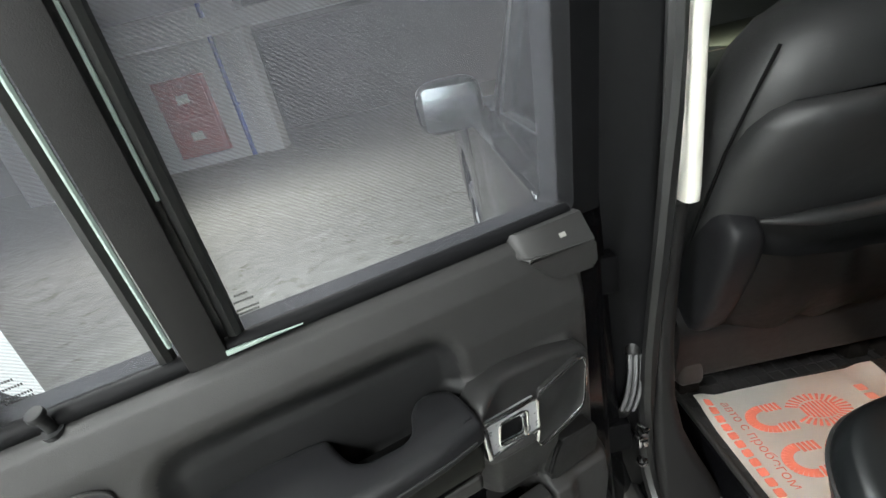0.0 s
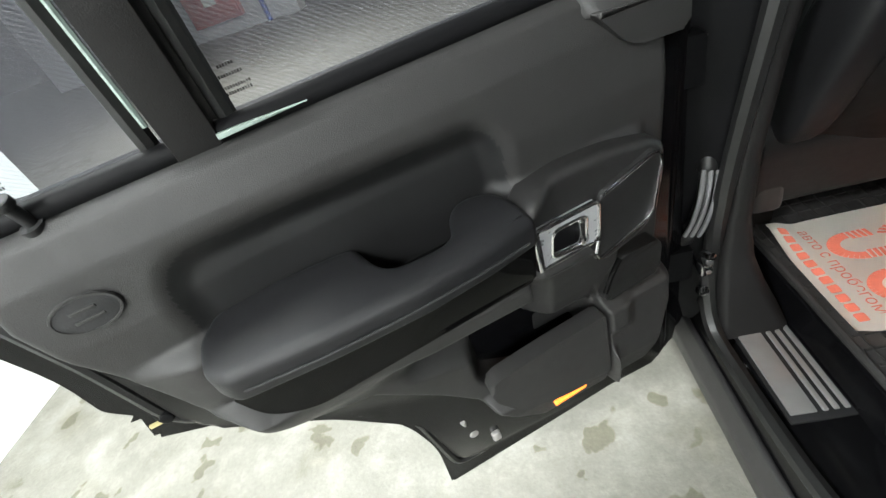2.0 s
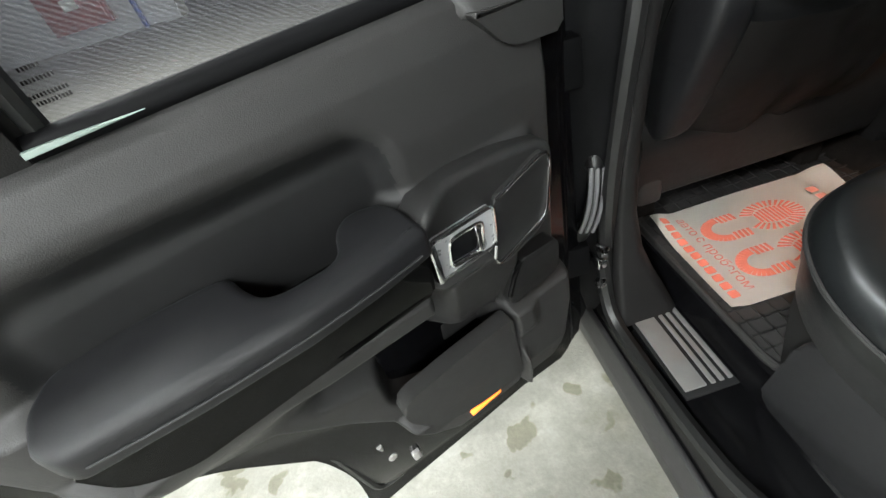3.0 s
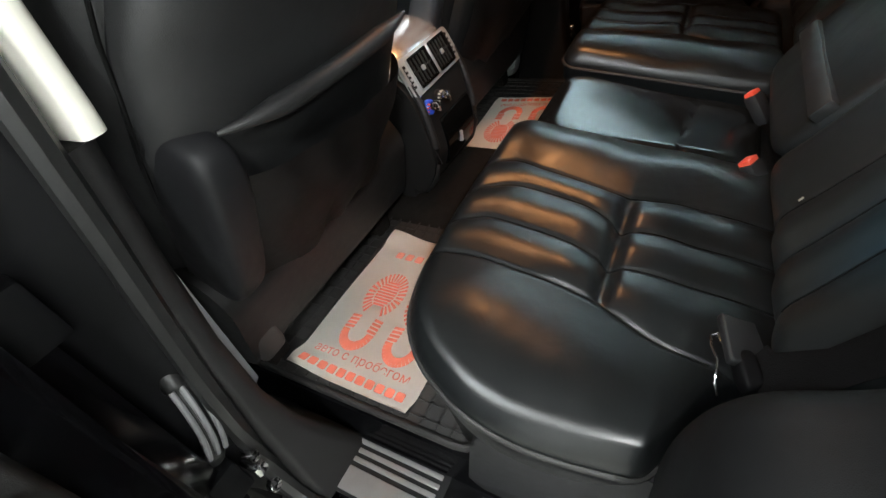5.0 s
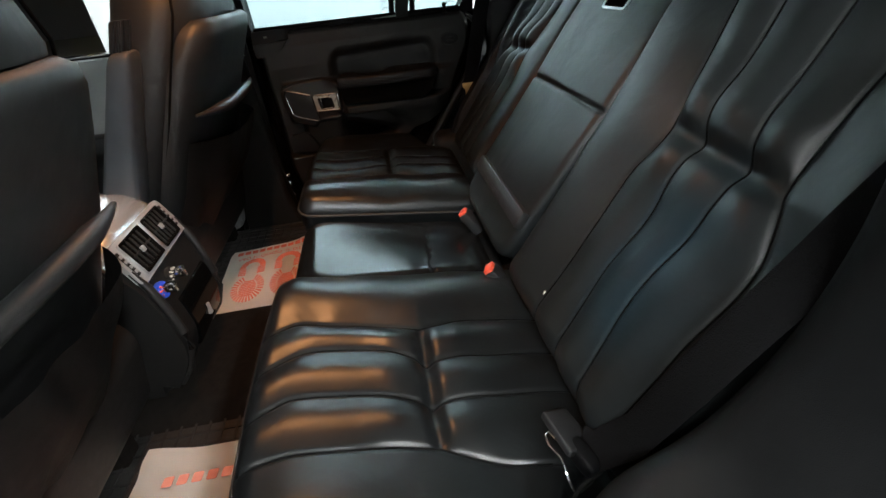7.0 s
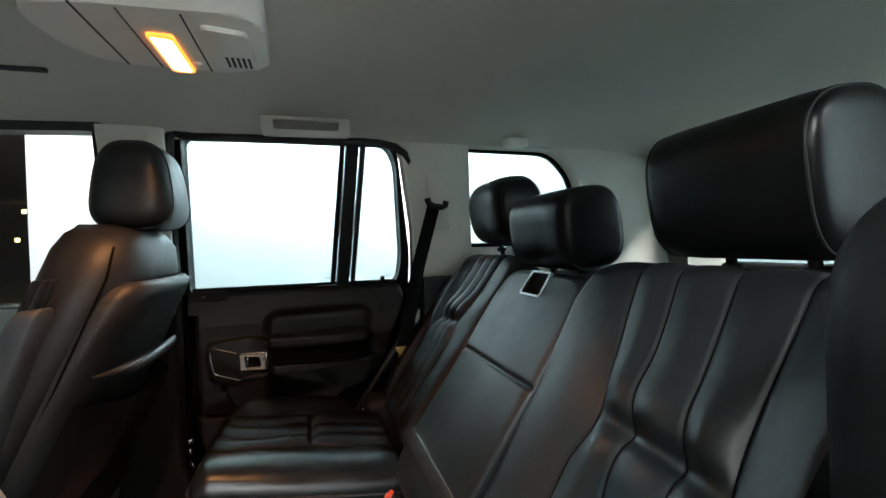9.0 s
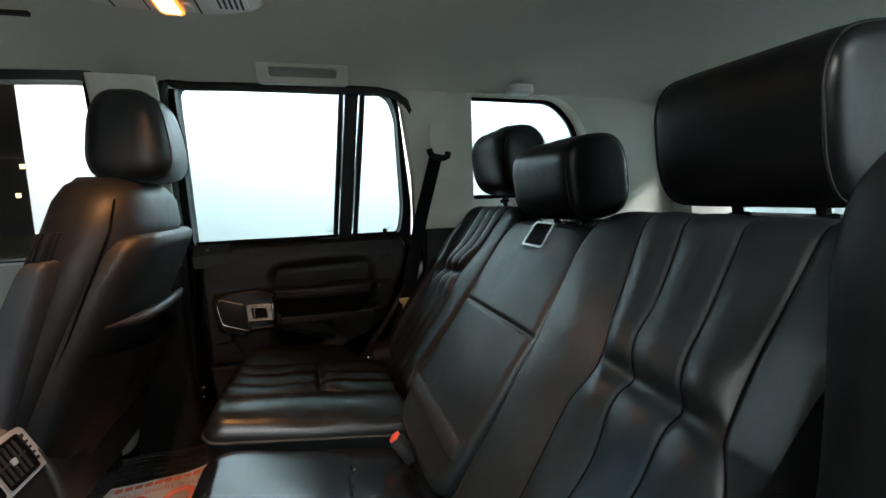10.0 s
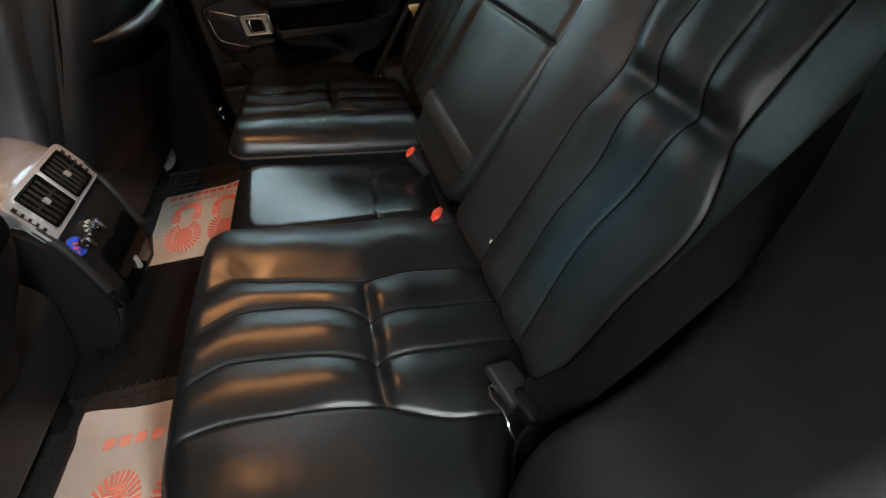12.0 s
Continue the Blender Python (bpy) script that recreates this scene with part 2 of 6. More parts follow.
def concrete():
    m = bpy.data.materials.new("worn wet concrete")
    m.use_nodes = True
    n, l = m.node_tree.nodes, m.node_tree.links
    p = n["Principled BSDF"]
    tc = n.new("ShaderNodeTexCoord")

    def noise_tex(scale, detail, rough=0.55):
        t = n.new("ShaderNodeTexNoise")
        t.inputs["Scale"].default_value, t.inputs["Detail"].default_value = scale, detail
        t.inputs["Roughness"].default_value = rough
        l.new(tc.outputs["Object"], t.inputs["Vector"])
        return t.outputs["Fac"]

    def ramp(src, *stops):
        r = n.new("ShaderNodeValToRGB")
        while len(r.color_ramp.elements) < len(stops):
            r.color_ramp.elements.new(0.5)
        for e, (pos, c) in zip(r.color_ramp.elements, stops):
            e.position, e.color = pos, (*c, 1)
        l.new(src, r.inputs[0])
        return r.outputs[0]

    base = ramp(noise_tex(5.0, 8), (0.3, (0.172, 0.169, 0.145)), (0.52, (0.218, 0.214, 0.188)), (0.7, (0.275, 0.271, 0.245)))
    fine = ramp(noise_tex(70.0, 5), (0.25, (0.86, 0.86, 0.84)), (0.7, (1.04, 1.04, 1.03)))
    stain = ramp(noise_tex(3.2, 5, 0.6), (0.56, (1, 1, 1)), (0.70, (0.86, 0.85, 0.78)))
    # damp spots: ragged, in clusters, of uneven size
    wob = n.new("ShaderNodeTexNoise")
    wob.inputs["Scale"].default_value, wob.inputs["Detail"].default_value = 9.0, 3.0
    l.new(tc.outputs["Object"], wob.inputs["Vector"])
    off = n.new("ShaderNodeVectorMath")
    off.operation = "MULTIPLY_ADD"
    off.inputs[1].default_value = (0.22, 0.22, 0.0)
    l.new(wob.outputs["Color"], off.inputs[0]), l.new(tc.outputs["Object"], off.inputs[2])
    vor = n.new("ShaderNodeTexVoronoi")
    vor.inputs["Scale"].default_value, vor.inputs["Randomness"].default_value = 8.0, 1.0
    l.new(off.outputs[0], vor.inputs["Vector"])
    add = n.new("ShaderNodeMath")
    add.operation = "MULTIPLY_ADD"
    add.inputs[1].default_value = -1.5
    l.new(noise_tex(2.6, 3), add.inputs[0])
    l.new(vor.outputs["Distance"], add.inputs[2])
    drop = ramp(add.outputs[0], (0.0, (0.60, 0.585, 0.49)), (0.03, (0.72, 0.70, 0.61)), (0.085, (1, 1, 1)))
    add2 = n.new("ShaderNodeMath")
    add2.operation = "ADD"
    add2.inputs[1].default_value = 0.65
    l.new(add.outputs[0], add2.inputs[0])
    l.new(add2.outputs[0], drop.node.inputs[0])
    white = ramp(noise_tex(11.0, 6, 0.65), (0.50, (1, 1, 1)), (0.70, (1.22, 1.22, 1.23)))
    out = base
    for c in (fine, stain, drop, white):
        mx = n.new("ShaderNodeMix")
        mx.data_type, mx.blend_type = "RGBA", "MULTIPLY"
        mx.inputs[0].default_value = 1.0
        l.new(out, mx.inputs[6]), l.new(c, mx.inputs[7])
        out = mx.outputs[2]
    l.new(out, p.inputs["Base Color"])
    mr = n.new("ShaderNodeMapRange")
    mr.inputs[3].default_value, mr.inputs[4].default_value = 0.38, 0.75
    l.new(noise_tex(6, 4), mr.inputs[0])
    l.new(mr.outputs[0], p.inputs["Roughness"])
    b = n.new("ShaderNodeBump")
    b.inputs["Strength"].default_value, b.inputs["Distance"].default_value = 0.4, 0.004
    l.new(noise_tex(120, 4), b.inputs["Height"])
    l.new(b.outputs[0], p.inputs["Normal"])
    return m


CONCRETE = concrete()

# ---------------- shape helpers ----------------


def finish(bm, me, angle=40):
    bmesh.ops.recalc_face_normals(bm, faces=bm.faces[:])
    bm.to_mesh(me)
    bm.free()
    me.polygons.foreach_set("use_smooth", [True] * len(me.polygons))
    me.set_sharp_from_angle(angle=radians(angle))


def part(name, bm, mat, parent=None, label="", angle=40):
    me = bpy.data.meshes.new(name)
    finish(bm, me, angle)
    me.materials.append(mat)
    ob = new(name, me)
    if parent:
        ob.parent = parent
    if label:
        tagged(ob, label)
    return ob


def thing(name, label, category, m=None, group="", kind=""):
    ob = new(name)
    ob.empty_display_size = 0.05
    if m is not None:
        ob.matrix_world = m
    return tagged(ob, label, category, group, kind)


def move(bm, m):
    bmesh.ops.transform(bm, matrix=m, verts=bm.verts[:])
    return bm


def warp(bm, fn):
    for v in bm.verts:
        v.co = Vector(fn(v.co.x, v.co.y, v.co.z))
    return bm


def box(x0, x1, y0, y1, z0, z1, r=0.0, seg=2):
    bm = bmesh.new()
    bmesh.ops.create_cube(bm, size=1)
    warp(bm, lambda x, y, z: (x0 + (x + 0.5) * (x1 - x0), y0 + (y + 0.5) * (y1 - y0), z0 + (z + 0.5) * (z1 - z0)))
    if r:
        bmesh.ops.bevel(bm, geom=bm.edges[:], offset=r, segments=seg, profile=0.5, affect="EDGES")
    return bm


def fillet(pts, r, n=4):
    """Round the corners of a closed outline; r is one radius or one for each corner."""
    out, k = [], len(pts)
    for i in range(k):
        a, b, c = Vector(pts[i - 1]), Vector(pts[i]), Vector(pts[(i + 1) % k])
        q = r[i] if isinstance(r, (list, tuple)) else r
        e, f = a - b, c - b
        if q <= 0 or e.length < 1e-6 or f.length < 1e-6:
            out.append(tuple(b))
            continue
        q = min(q, e.length * 0.45, f.length * 0.45)
        p0, p1 = b + e.normalized() * q, b + f.normalized() * q
        for j in range(n + 1):
            t = j / n
            out.append(tuple(p0 * (1 - t) ** 2 + b * 2 * t * (1 - t) + p1 * t * t))
    return out


def prism(outline, lo, hi, bevel=0.0, seg=2, axes="xyz"):
    """A slab: a closed outline in two axes, pushed from lo to hi along the third. axes: where outline's a, b and the depth go."""
    bm = bmesh.new()
    idx = ["xyz".index(c) for c in axes]

    def place(a, b, d):
        v = [0, 0, 0]
        v[idx[0]], v[idx[1]], v[idx[2]] = a, b, d
        return v
    low = [bm.verts.new(place(a, b, lo)) for a, b in outline]
    high = [bm.verts.new(place(a, b, hi)) for a, b in outline]
    k = len(outline)
    f0, f1 = bm.faces.new(low[::-1]), bm.faces.new(high)
    for i in range(k):
        bm.faces.new((low[i], low[(i + 1) % k], high[(i + 1) % k], high[i]))
    if bevel:
        edges = [e for f in (f0, f1) for e in f.edges]
        bmesh.ops.bevel(bm, geom=edges, offset=bevel, segments=seg, profile=0.5, affect="EDGES")
    return bm


def ring(outer, inner, lo, hi, axes="xyz"):
    """A frame: outer outline with a hole of as many points, pushed along the third axis."""
    bm = bmesh.new()
    idx = ["xyz".index(c) for c in axes]

    def place(a, b, d):
        v = [0, 0, 0]
        v[idx[0]], v[idx[1]], v[idx[2]] = a, b, d
        return bm.verts.new(v)
    loops = [[place(a, b, d) for a, b in o] for d in (lo, hi) for o in (outer, inner)]
    ol, il, oh, ih = loops
    k = len(outer)
    for i in range(k):
        j = (i + 1) % k
        bm.faces.new((ol[i], ol[j], oh[j], oh[i]))
        bm.faces.new((il[j], il[i], ih[i], ih[j]))
        bm.faces.new((oh[i], oh[j], ih[j], ih[i]))
        bm.faces.new((ol[j], ol[i], il[i], il[j]))
    return bm


def tube(pts, r, n=8, closed=False, flat=1.0, up=(0, 0, 1)):
    """A round or flattened bar along points."""
    bm = bmesh.new()
    P = [Vector(p) for p in pts]
    rings, k = [], len(P)
    for i, p in enumerate(P):
        a = P[i - 1] if (i > 0 or closed) else P[i]
        b = P[(i + 1) % k] if (i < k - 1 or closed) else P[i]
        d = (b - a).normalized()
        s = d.cross(Vector(up))
        if s.length < 1e-4:
            s = d.cross(Vector((1, 0, 0.01)))
        s.normalize()
        t = s.cross(d)
        w = r[i] if isinstance(r, list) else r
        rings.append([bm.verts.new(p + s * w * math.cos(6.28319 * j / n) + t * w * flat * math.sin(6.28319 * j / n)) for j in range(n)])
    for i in range(k if closed else k - 1):
        a, b = rings[i], rings[(i + 1) % k]
        for j in range(n):
            bm.faces.new((a[j], a[(j + 1) % n], b[(j + 1) % n], b[j]))
    if not closed:
        bm.faces.new(rings[0][::-1]), bm.faces.new(rings[-1])
    return bm


def loft(rings, caps=True, closed=False):
    bm = bmesh.new()
    R = [[bm.verts.new(p) for p in r] for r in rings]
    n = len(R[0])
    for i in range(len(R) if closed else len(R) - 1):
        a, b = R[i], R[(i + 1) % len(R)]
        for j in range(n):
            bm.faces.new((a[j], a[(j + 1) % n], b[(j + 1) % n], b[j]))
    if caps and not closed:
        bm.faces.new(R[0][::-1]), bm.faces.new(R[-1])
    return bm


def cyl(c, axis, r, h, n=24, r2=None, bevel=0.0):
    bm = bmesh.new()
    bmesh.ops.create_cone(bm, cap_ends=True, segments=n, radius1=r, radius2=r if r2 is None else r2, depth=h)
    if bevel:
        bmesh.ops.bevel(bm, geom=[e for e in bm.edges if len(e.link_faces) == 2 and any(len(f.verts) > 4 for f in e.link_faces)],
                        offset=bevel, segments=2, profile=0.5, affect="EDGES")
    q = Vector((0, 0, 1)).rotation_difference(Vector(axis).normalized())
    return move(bm, Matrix.Translation(c) @ q.to_matrix().to_4x4())


def join(*bms):
    out = bms[0]
    for b in bms[1:]:
        me = bpy.data.meshes.new("join")
        b.to_mesh(me)
        b.free()
        out.from_mesh(me)
        bpy.data.meshes.remove(me)
    return out


def soft_slab(outline, lo, hi, r, n=5, step=0.006):
    """An upholstered slab: a closed outline in x and y from lo to hi, its upper edge rolled over with radius r, its lower with half of it."""
    P = [Vector(p) for p in outline]
    dense = []
    for i, p in enumerate(P):
        q = P[(i + 1) % len(P)]
        k = max(1, int((q - p).length / step))
        dense += [p + (q - p) * j / k for j in range(k)]
    area = sum(a.x * b.y - b.x * a.y for a, b in zip(dense, dense[1:] + dense[:1]))
    m = len(dense)
    for _ in range(2):
        dense = [(dense[i - 1] + dense[i] * 2 + dense[(i + 1) % m]) / 4 for i in range(m)]
    nor = []
    for i in range(m):
        d = (dense[(i + 2) % m] - dense[i - 2]).normalized()
        nor.append(Vector((-d.y, d.x)) * (1 if area > 0 else -1))
    rings = []
    for j in range(n + 1):
        g = math.pi / 2 * j / n
        rings.append((r * 0.5 * (1 - math.sin(g)), lo + r * 0.5 * (1 - math.cos(g))))
    for j in range(n + 1):
        g = math.pi / 2 * j / n
        rings.append((r * (1 - math.cos(g)), hi - r + r * math.sin(g)))
    return loft([[(*(p + k * d), z) for p, k in zip(dense, nor)] for d, z in rings])


def sstep(a, b, x):
    t = min(1, max(0, (x - a) / (b - a)))
    return t * t * (3 - 2 * t)


def pillow(hw, hl, low, top, fn=None, n=6.0, r=0.04, nx=96, ny=80):
    """A stuffed cushion in a (across), b (along), c (up): half sizes hw, hl; low and top of its body; fn(a, b) raises or dents the upper face."""
    bm = bmesh.new()

    def spread(i, k):
        t = 2 * i / k - 1
        return math.copysign(1 - (1 - abs(t)) ** 1.35, t)
    G = []
    for i in range(nx + 1):
        row = []
        for j in range(ny + 1):
            s, t = spread(i, nx), spread(j, ny)
            m = max(abs(s), abs(t))
            if m > 0:
                k = m / (abs(s) ** n + abs(t) ** n) ** (1 / n)
                s, t = s * k, t * k
            a, b = s * hw, t * hl
            d = (1 - m) * min(hw, hl)
            e = r - math.sqrt(max(0, r * r - (r - d) ** 2)) if d < r else 0
            f = fn(a, b) * min(1, d / 0.012) if fn else 0
            row.append(bm.verts.new((a, b, top - e + f)))
        G.append(row)
    for i in range(nx):
        for j in range(ny):
            bm.faces.new((G[i][j], G[i + 1][j], G[i + 1][j + 1], G[i][j + 1]))
    rim = [G[i][0] for i in range(nx)] + [G[nx][j] for j in range(ny)] + [G[i][ny] for i in range(nx, 0, -1)] + [G[0][j] for j in range(ny, 0, -1)]
    lower = [bm.verts.new((v.co.x * 0.985, v.co.y * 0.985, low)) for v in rim]
    k = len(rim)
    for i in range(k):
        bm.faces.new((rim[i], lower[i], lower[(i + 1) % k], rim[(i + 1) % k]))
    bm.faces.new(lower)
    return bm


# ---------------- the booth and the hall ----------------


def slab(name, x0, x1, y0, y1, z0, z1, mat, label, category):
    ob = part(name, box(x0, x1, y0, y1, z0, z1), mat)
    return tagged(ob, label, category, kind="structure")


slab("ground", -30, 30, -12, 60, -0.2, 0.0, CONCRETE, "worn pale concrete garage floor with damp stains", "floor")
slab("wall_west", -3.8, -3.5, -4.4, 1.48, 0, 3.05, WHITE_WALL, "plain white painted booth wall beside the car", "wall")
slab("wall_east", 3.2, 3.5, -4.4, 1.58, 0, 3.05, WHITE_WALL, "plain white painted booth wall beside the car", "wall")
slab("wall_south", -3.5, 3.2, -4.4, -4.1, 0, 3.05, WHITE_WALL, "plain white painted booth wall behind the car", "wall")
slab("ceiling", -3.8, 3.5, -4.4, 1.5, 3.05, 3.25, HALL_DARK, "dull grey booth ceiling above the car", "ceiling")
slab("wall_north", -14.0, -6.0, 13.6, 14.0, 0, 4.2, HALL_WALL, "pale grey hall wall with a red cabinet", "wall")
slab("wall_hall_back", -30, 30, 21.0, 21.4, 0, 4.2, HALL_DARK, "dull grey back wall of the hall", "wall")
slab("wall_hall_west", -30, -29.6, -12, 21.0, 0, 4.2, HALL_DARK, "dull grey side wall of the hall", "wall")
slab("wall_hall_east", 29.6, 30, -12, 21.0, 0, 4.2, HALL_DARK, "dull grey side wall of the hall", "wall")
slab("wall_hall_rear", -29.6, 29.6, -12, -11.6, 0, 4.2, HALL_DARK, "dull grey rear wall of the hall", "wall")
slab("ceiling_hall", -30, 30, -12, 21.4, 4.2, 4.4, HALL_DARK, "dull grey hall ceiling", "ceiling")
slab("trim_column", -6.0, -5.55, 13.3, 14.0, 0, 4.2, HALL_WALL, "pale square hall column at the end of a wall", "column")
slab("trim_beam", -20, 6, 12.9, 13.3, 3.35, 3.75, HALL_WALL, "pale concrete beam under the hall ceiling", "beam")


def hall_cabinet():
    t = thing("fire_cabinet", "red enamelled steel fire cabinet on the pale hall wall", "cabinet", pose(-7.9, 13.59, 0))
    part("body", box(-0.75, 0.75, -0.25, 0, 0.35, 2.55, 0.02), RED_STEEL, t)
    for z0, z1 in ((0.45, 1.4), (1.5, 2.45)):
        d = part("door", box(-0.68, 0.68, -0.275, -0.25, z0, z1, 0.01), RED_STEEL, t)
        part("sign_plate", box(-0.18, 0.18, -0.281, -0.276, z0 + 0.35, z0 + 0.6), PAPER, d, "small white sign plate")
    p = thing("wall_pipe", "blue enamelled pipe standing against the hall wall", "pipe", pose(-6.55, 13.5, 0))
    part("pipe", cyl((0, 0, 2.1), (0, 0, 1), 0.07, 4.2), BLUE_STEEL, p)
    part("bracket", box(-0.1, 0.1, 0, 0.1, 1.5, 1.56), BLUE_STEEL, p)


hall_cabinet()


def hall_lamp(y, z):
    t = thing("wall_lamp", "small yellow lamp glowing on the far hall wall", "lamp", pose(29.6, y, z, 0, 0, -90), group="far hall lamps")
    part("housing", box(-0.16, 0.16, -0.10, 0.0, -0.10, 0.22, 0.02), HALL_DARK, t)
    part("lens", box(-0.12, 0.12, -0.14, -0.09, -0.06, 0.18, 0.02), YELLOW_GLOW, t, "glowing yellow lens")


hall_lamp(14.8, 3.72), hall_lamp(15.16, 2.15)

# ---------------- the car: body and cabin shell ----------------
car = thing("car", "black car with open rear door, pale headliner and ivory pillars", "car")


def sill(side):
    s = 1 if side == "right" else -1
    sec = [(0.635, 0.605), (0.655, 0.60), (0.668, 0.565), (0.675, 0.553), (0.767, 0.548), (0.778, 0.543), (0.784, 0.52), (0.790, 0.50), (0.796, 0.488),
           (0.804, 0.45), (0.800, 0.36), (0.70, 0.34), (0.635, 0.42)]
    ob = part("sill", prism([(s * a, b) for a, b in sec], -0.75, 1.35, axes="xzy"), PAINT, car, "glossy black painted door sill")
    part("sill_skirt", prism(fillet([(s * 0.795, 0.492), (s * 0.806, 0.490), (s * 0.818, 0.44), (s * 0.812, 0.38), (s * 0.79, 0.36)], 0.008), -0.80, 1.35, axes="xzy"), SKIRT, ob,
         "scuffed grey plastic outer sill skirt")
    # worn metal tread strips: one broad, three narrow
    for a0, a1 in ((0.724, 0.762), (0.708, 0.716), (0.693, 0.701), (0.678, 0.686)):
        x0, x1 = sorted((s * a0, s * a1))
        part("tread_strip", box(x0, x1, -0.21, -0.002, 0.5525, 0.558, 0.0015), STEEL, ob, "brushed steel tread strip")
    part("tread_base", box(*sorted((s * 0.674, s * 0.767)), -0.222, 0.01, 0.548, 0.5545, 0.002), TRIM_DARK, ob)
    seal = [(s * 0.708, -0.01, 1.68), (s * 0.735, -0.008, 1.3), (s * 0.752, -0.004, 1.12), (s * 0.766, 0.0, 1.0), (s * 0.785, 0.005, 0.82), (s * 0.797, 0.0, 0.68),
            (s * 0.800, -0.03, 0.585), (s * 0.796, -0.11, 0.560), (s * 0.790, -0.30, 0.562), (s * 0.78, -0.40, 0.585), (s * 0.765, -0.47, 0.65), (s * 0.765, -0.53, 0.76),
            (s * 0.765, -0.64, 0.92), (s * 0.765, -0.73, 1.06), (s * 0.76, -0.755, 1.22), (s * 0.725, -0.745, 1.55), (s * 0.70, -0.69, 1.68), (s * 0.695, -0.4, 1.69), (s * 0.70, -0.08, 1.69)]
    # smooth the seal's way with a few in-between points
    V = [Vector(p) for p in seal]
    way = []
    for i in range(len(V)):
        a, b, c, d = V[i - 1], V[i], V[(i + 1) % len(V)], V[(i + 2) % len(V)]
        for t in (0, 0.25, 0.5, 0.75):
            way.append(0.5 * ((2 * b) + (c - a) * t + (2 * a - 5 * b + 4 * c - d) * t * t + (3 * b - a - 3 * c + d) * t ** 3))
    part("door_seal", tube(way, 0.014, 8, closed=True), RUBBER, car, "black rubber door seal")


def b_pillar(side):
    s = 1 if side == "right" else -1
    # painted jamb
    jamb = part("pillar_jamb", loft([[(s * (a - k), b, z) for a, b in fillet([(0.742, 0.012), (0.80, 0.03), (0.86, 0.07), (0.86, 0.16), (0.742, 0.18)], 0.02)]
                                     for z, k in ((0.46, 0.055), (0.56, 0.035), (0.68, 0.0), (1.2, 0.0), (1.45, 0.03), (1.72, 0.07))]), JAMB, car, "dull black door pillar")
    rows = ((0.555, 0.672, 0.790, -0.055), (0.60, 0.688, 0.788, -0.045), (0.65, 0.708, 0.784, -0.028), (0.70, 0.724, 0.780, -0.016), (0.78, 0.734, 0.776, -0.008), (0.90, 0.732, 0.770, -0.005), (1.05, 0.718, 0.758, -0.005), (1.16, 0.702, 0.742, -0.005))
    part("pillar_trim", loft([[(s * a, b, z) for a, b in fillet([(i, y + 0.012), (i + 0.014, y), (o - 0.006, y), (o, y + 0.014), (o, 0.15), (i, 0.15)], 0.012)] for z, i, o, y in rows]), PILLAR, car, "dark grey lower pillar trim")
    part("pillar_cover", loft([[(s * (a - k), b, z) for a, b in fillet([(0.684, 0.02), (0.696, -0.012), (0.716, -0.012), (0.726, 0.15), (0.68, 0.15)], 0.01)]
                               for z, k in ((1.162, -0.002), (1.18, 0.0), (1.4, 0.010), (1.6, 0.03), (1.70, 0.055))]), CREAM, car, "pale ivory upper pillar cover")
    # hinges and striker side details on the jamb
    for z in (0.70, 1.06):
        part("hinge", join(box(*sorted((s * 0.82, s * 0.875)), 0.005, 0.04, z - 0.035, z + 0.035, 0.006), cyl((s * 0.872, 0.03, z), (0, 0, 1), 0.014, 0.11)), JAMB, jamb,
             "black painted door hinge")
    # pale cable boot with dark ribs, and bare metal of the door check
    way = [Vector((s * (0.792 + 0.036 * t), 0.045 - 0.09 * t * (1 - t) - 0.01 * t, 0.895 - 0.155 * t)) for t in [i / 36 for i in range(37)]]
    boot = part("cable_boot", tube(way, [0.011 + 0.004 * (i < 6 or i > 30) for i in range(37)], 14), RUBBER, jamb, "black rubber cable boot")
    for k in (-0.011, 0.0, 0.011):
        part("cable_sleeve", tube([v + Vector((s * k, -0.012, 0.3 * k)) for v in way[4:32]], 0.0038, 8), BOOT_GREY, boot, "pale grey cable sleeve")
    chk = part("door_check", box(*sorted((s * 0.798, s * 0.818)), -0.018, 0.02, 0.690, 0.712, 0.004), CHROME, jamb, "bare wet metal door check")
    part("bolt", cyl((s * 0.806, -0.012, 0.735), (0.3, -1, 0.2), 0.008, 0.02, 14, bevel=0.002), CHROME, chk)
    part("bolt", cyl((s * 0.812, -0.015, 0.655), (0.2, -1, 0.4), 0.010, 0.012, 16, bevel=0.002), CHROME, chk)


for side in ("left", "right"):
    sill(side), b_pillar(side)

# carpeted floor with raised tunnel
sec = [(-0.65, 0.58), (-0.61, 0.60), (-0.19, 0.60), (-0.14, 0.64), (0.14, 0.64), (0.19, 0.60), (0.61, 0.60), (0.65, 0.58), (0.65, 0.45), (-0.65, 0.45)]
for s in (-1, 1):
    part("arch_trim", box(*sorted((s * 0.60, s * 0.715)), -0.99, -0.555, 0.50, 0.86, 0.03, 3), TRIM_DARK, car, "dark wheel arch trim beside the seat")
part("cabin_floor", prism(fillet(sec, 0.03), -0.95, 1.55, axes="xzy"), CARPET, car, "black carpeted cabin floor")


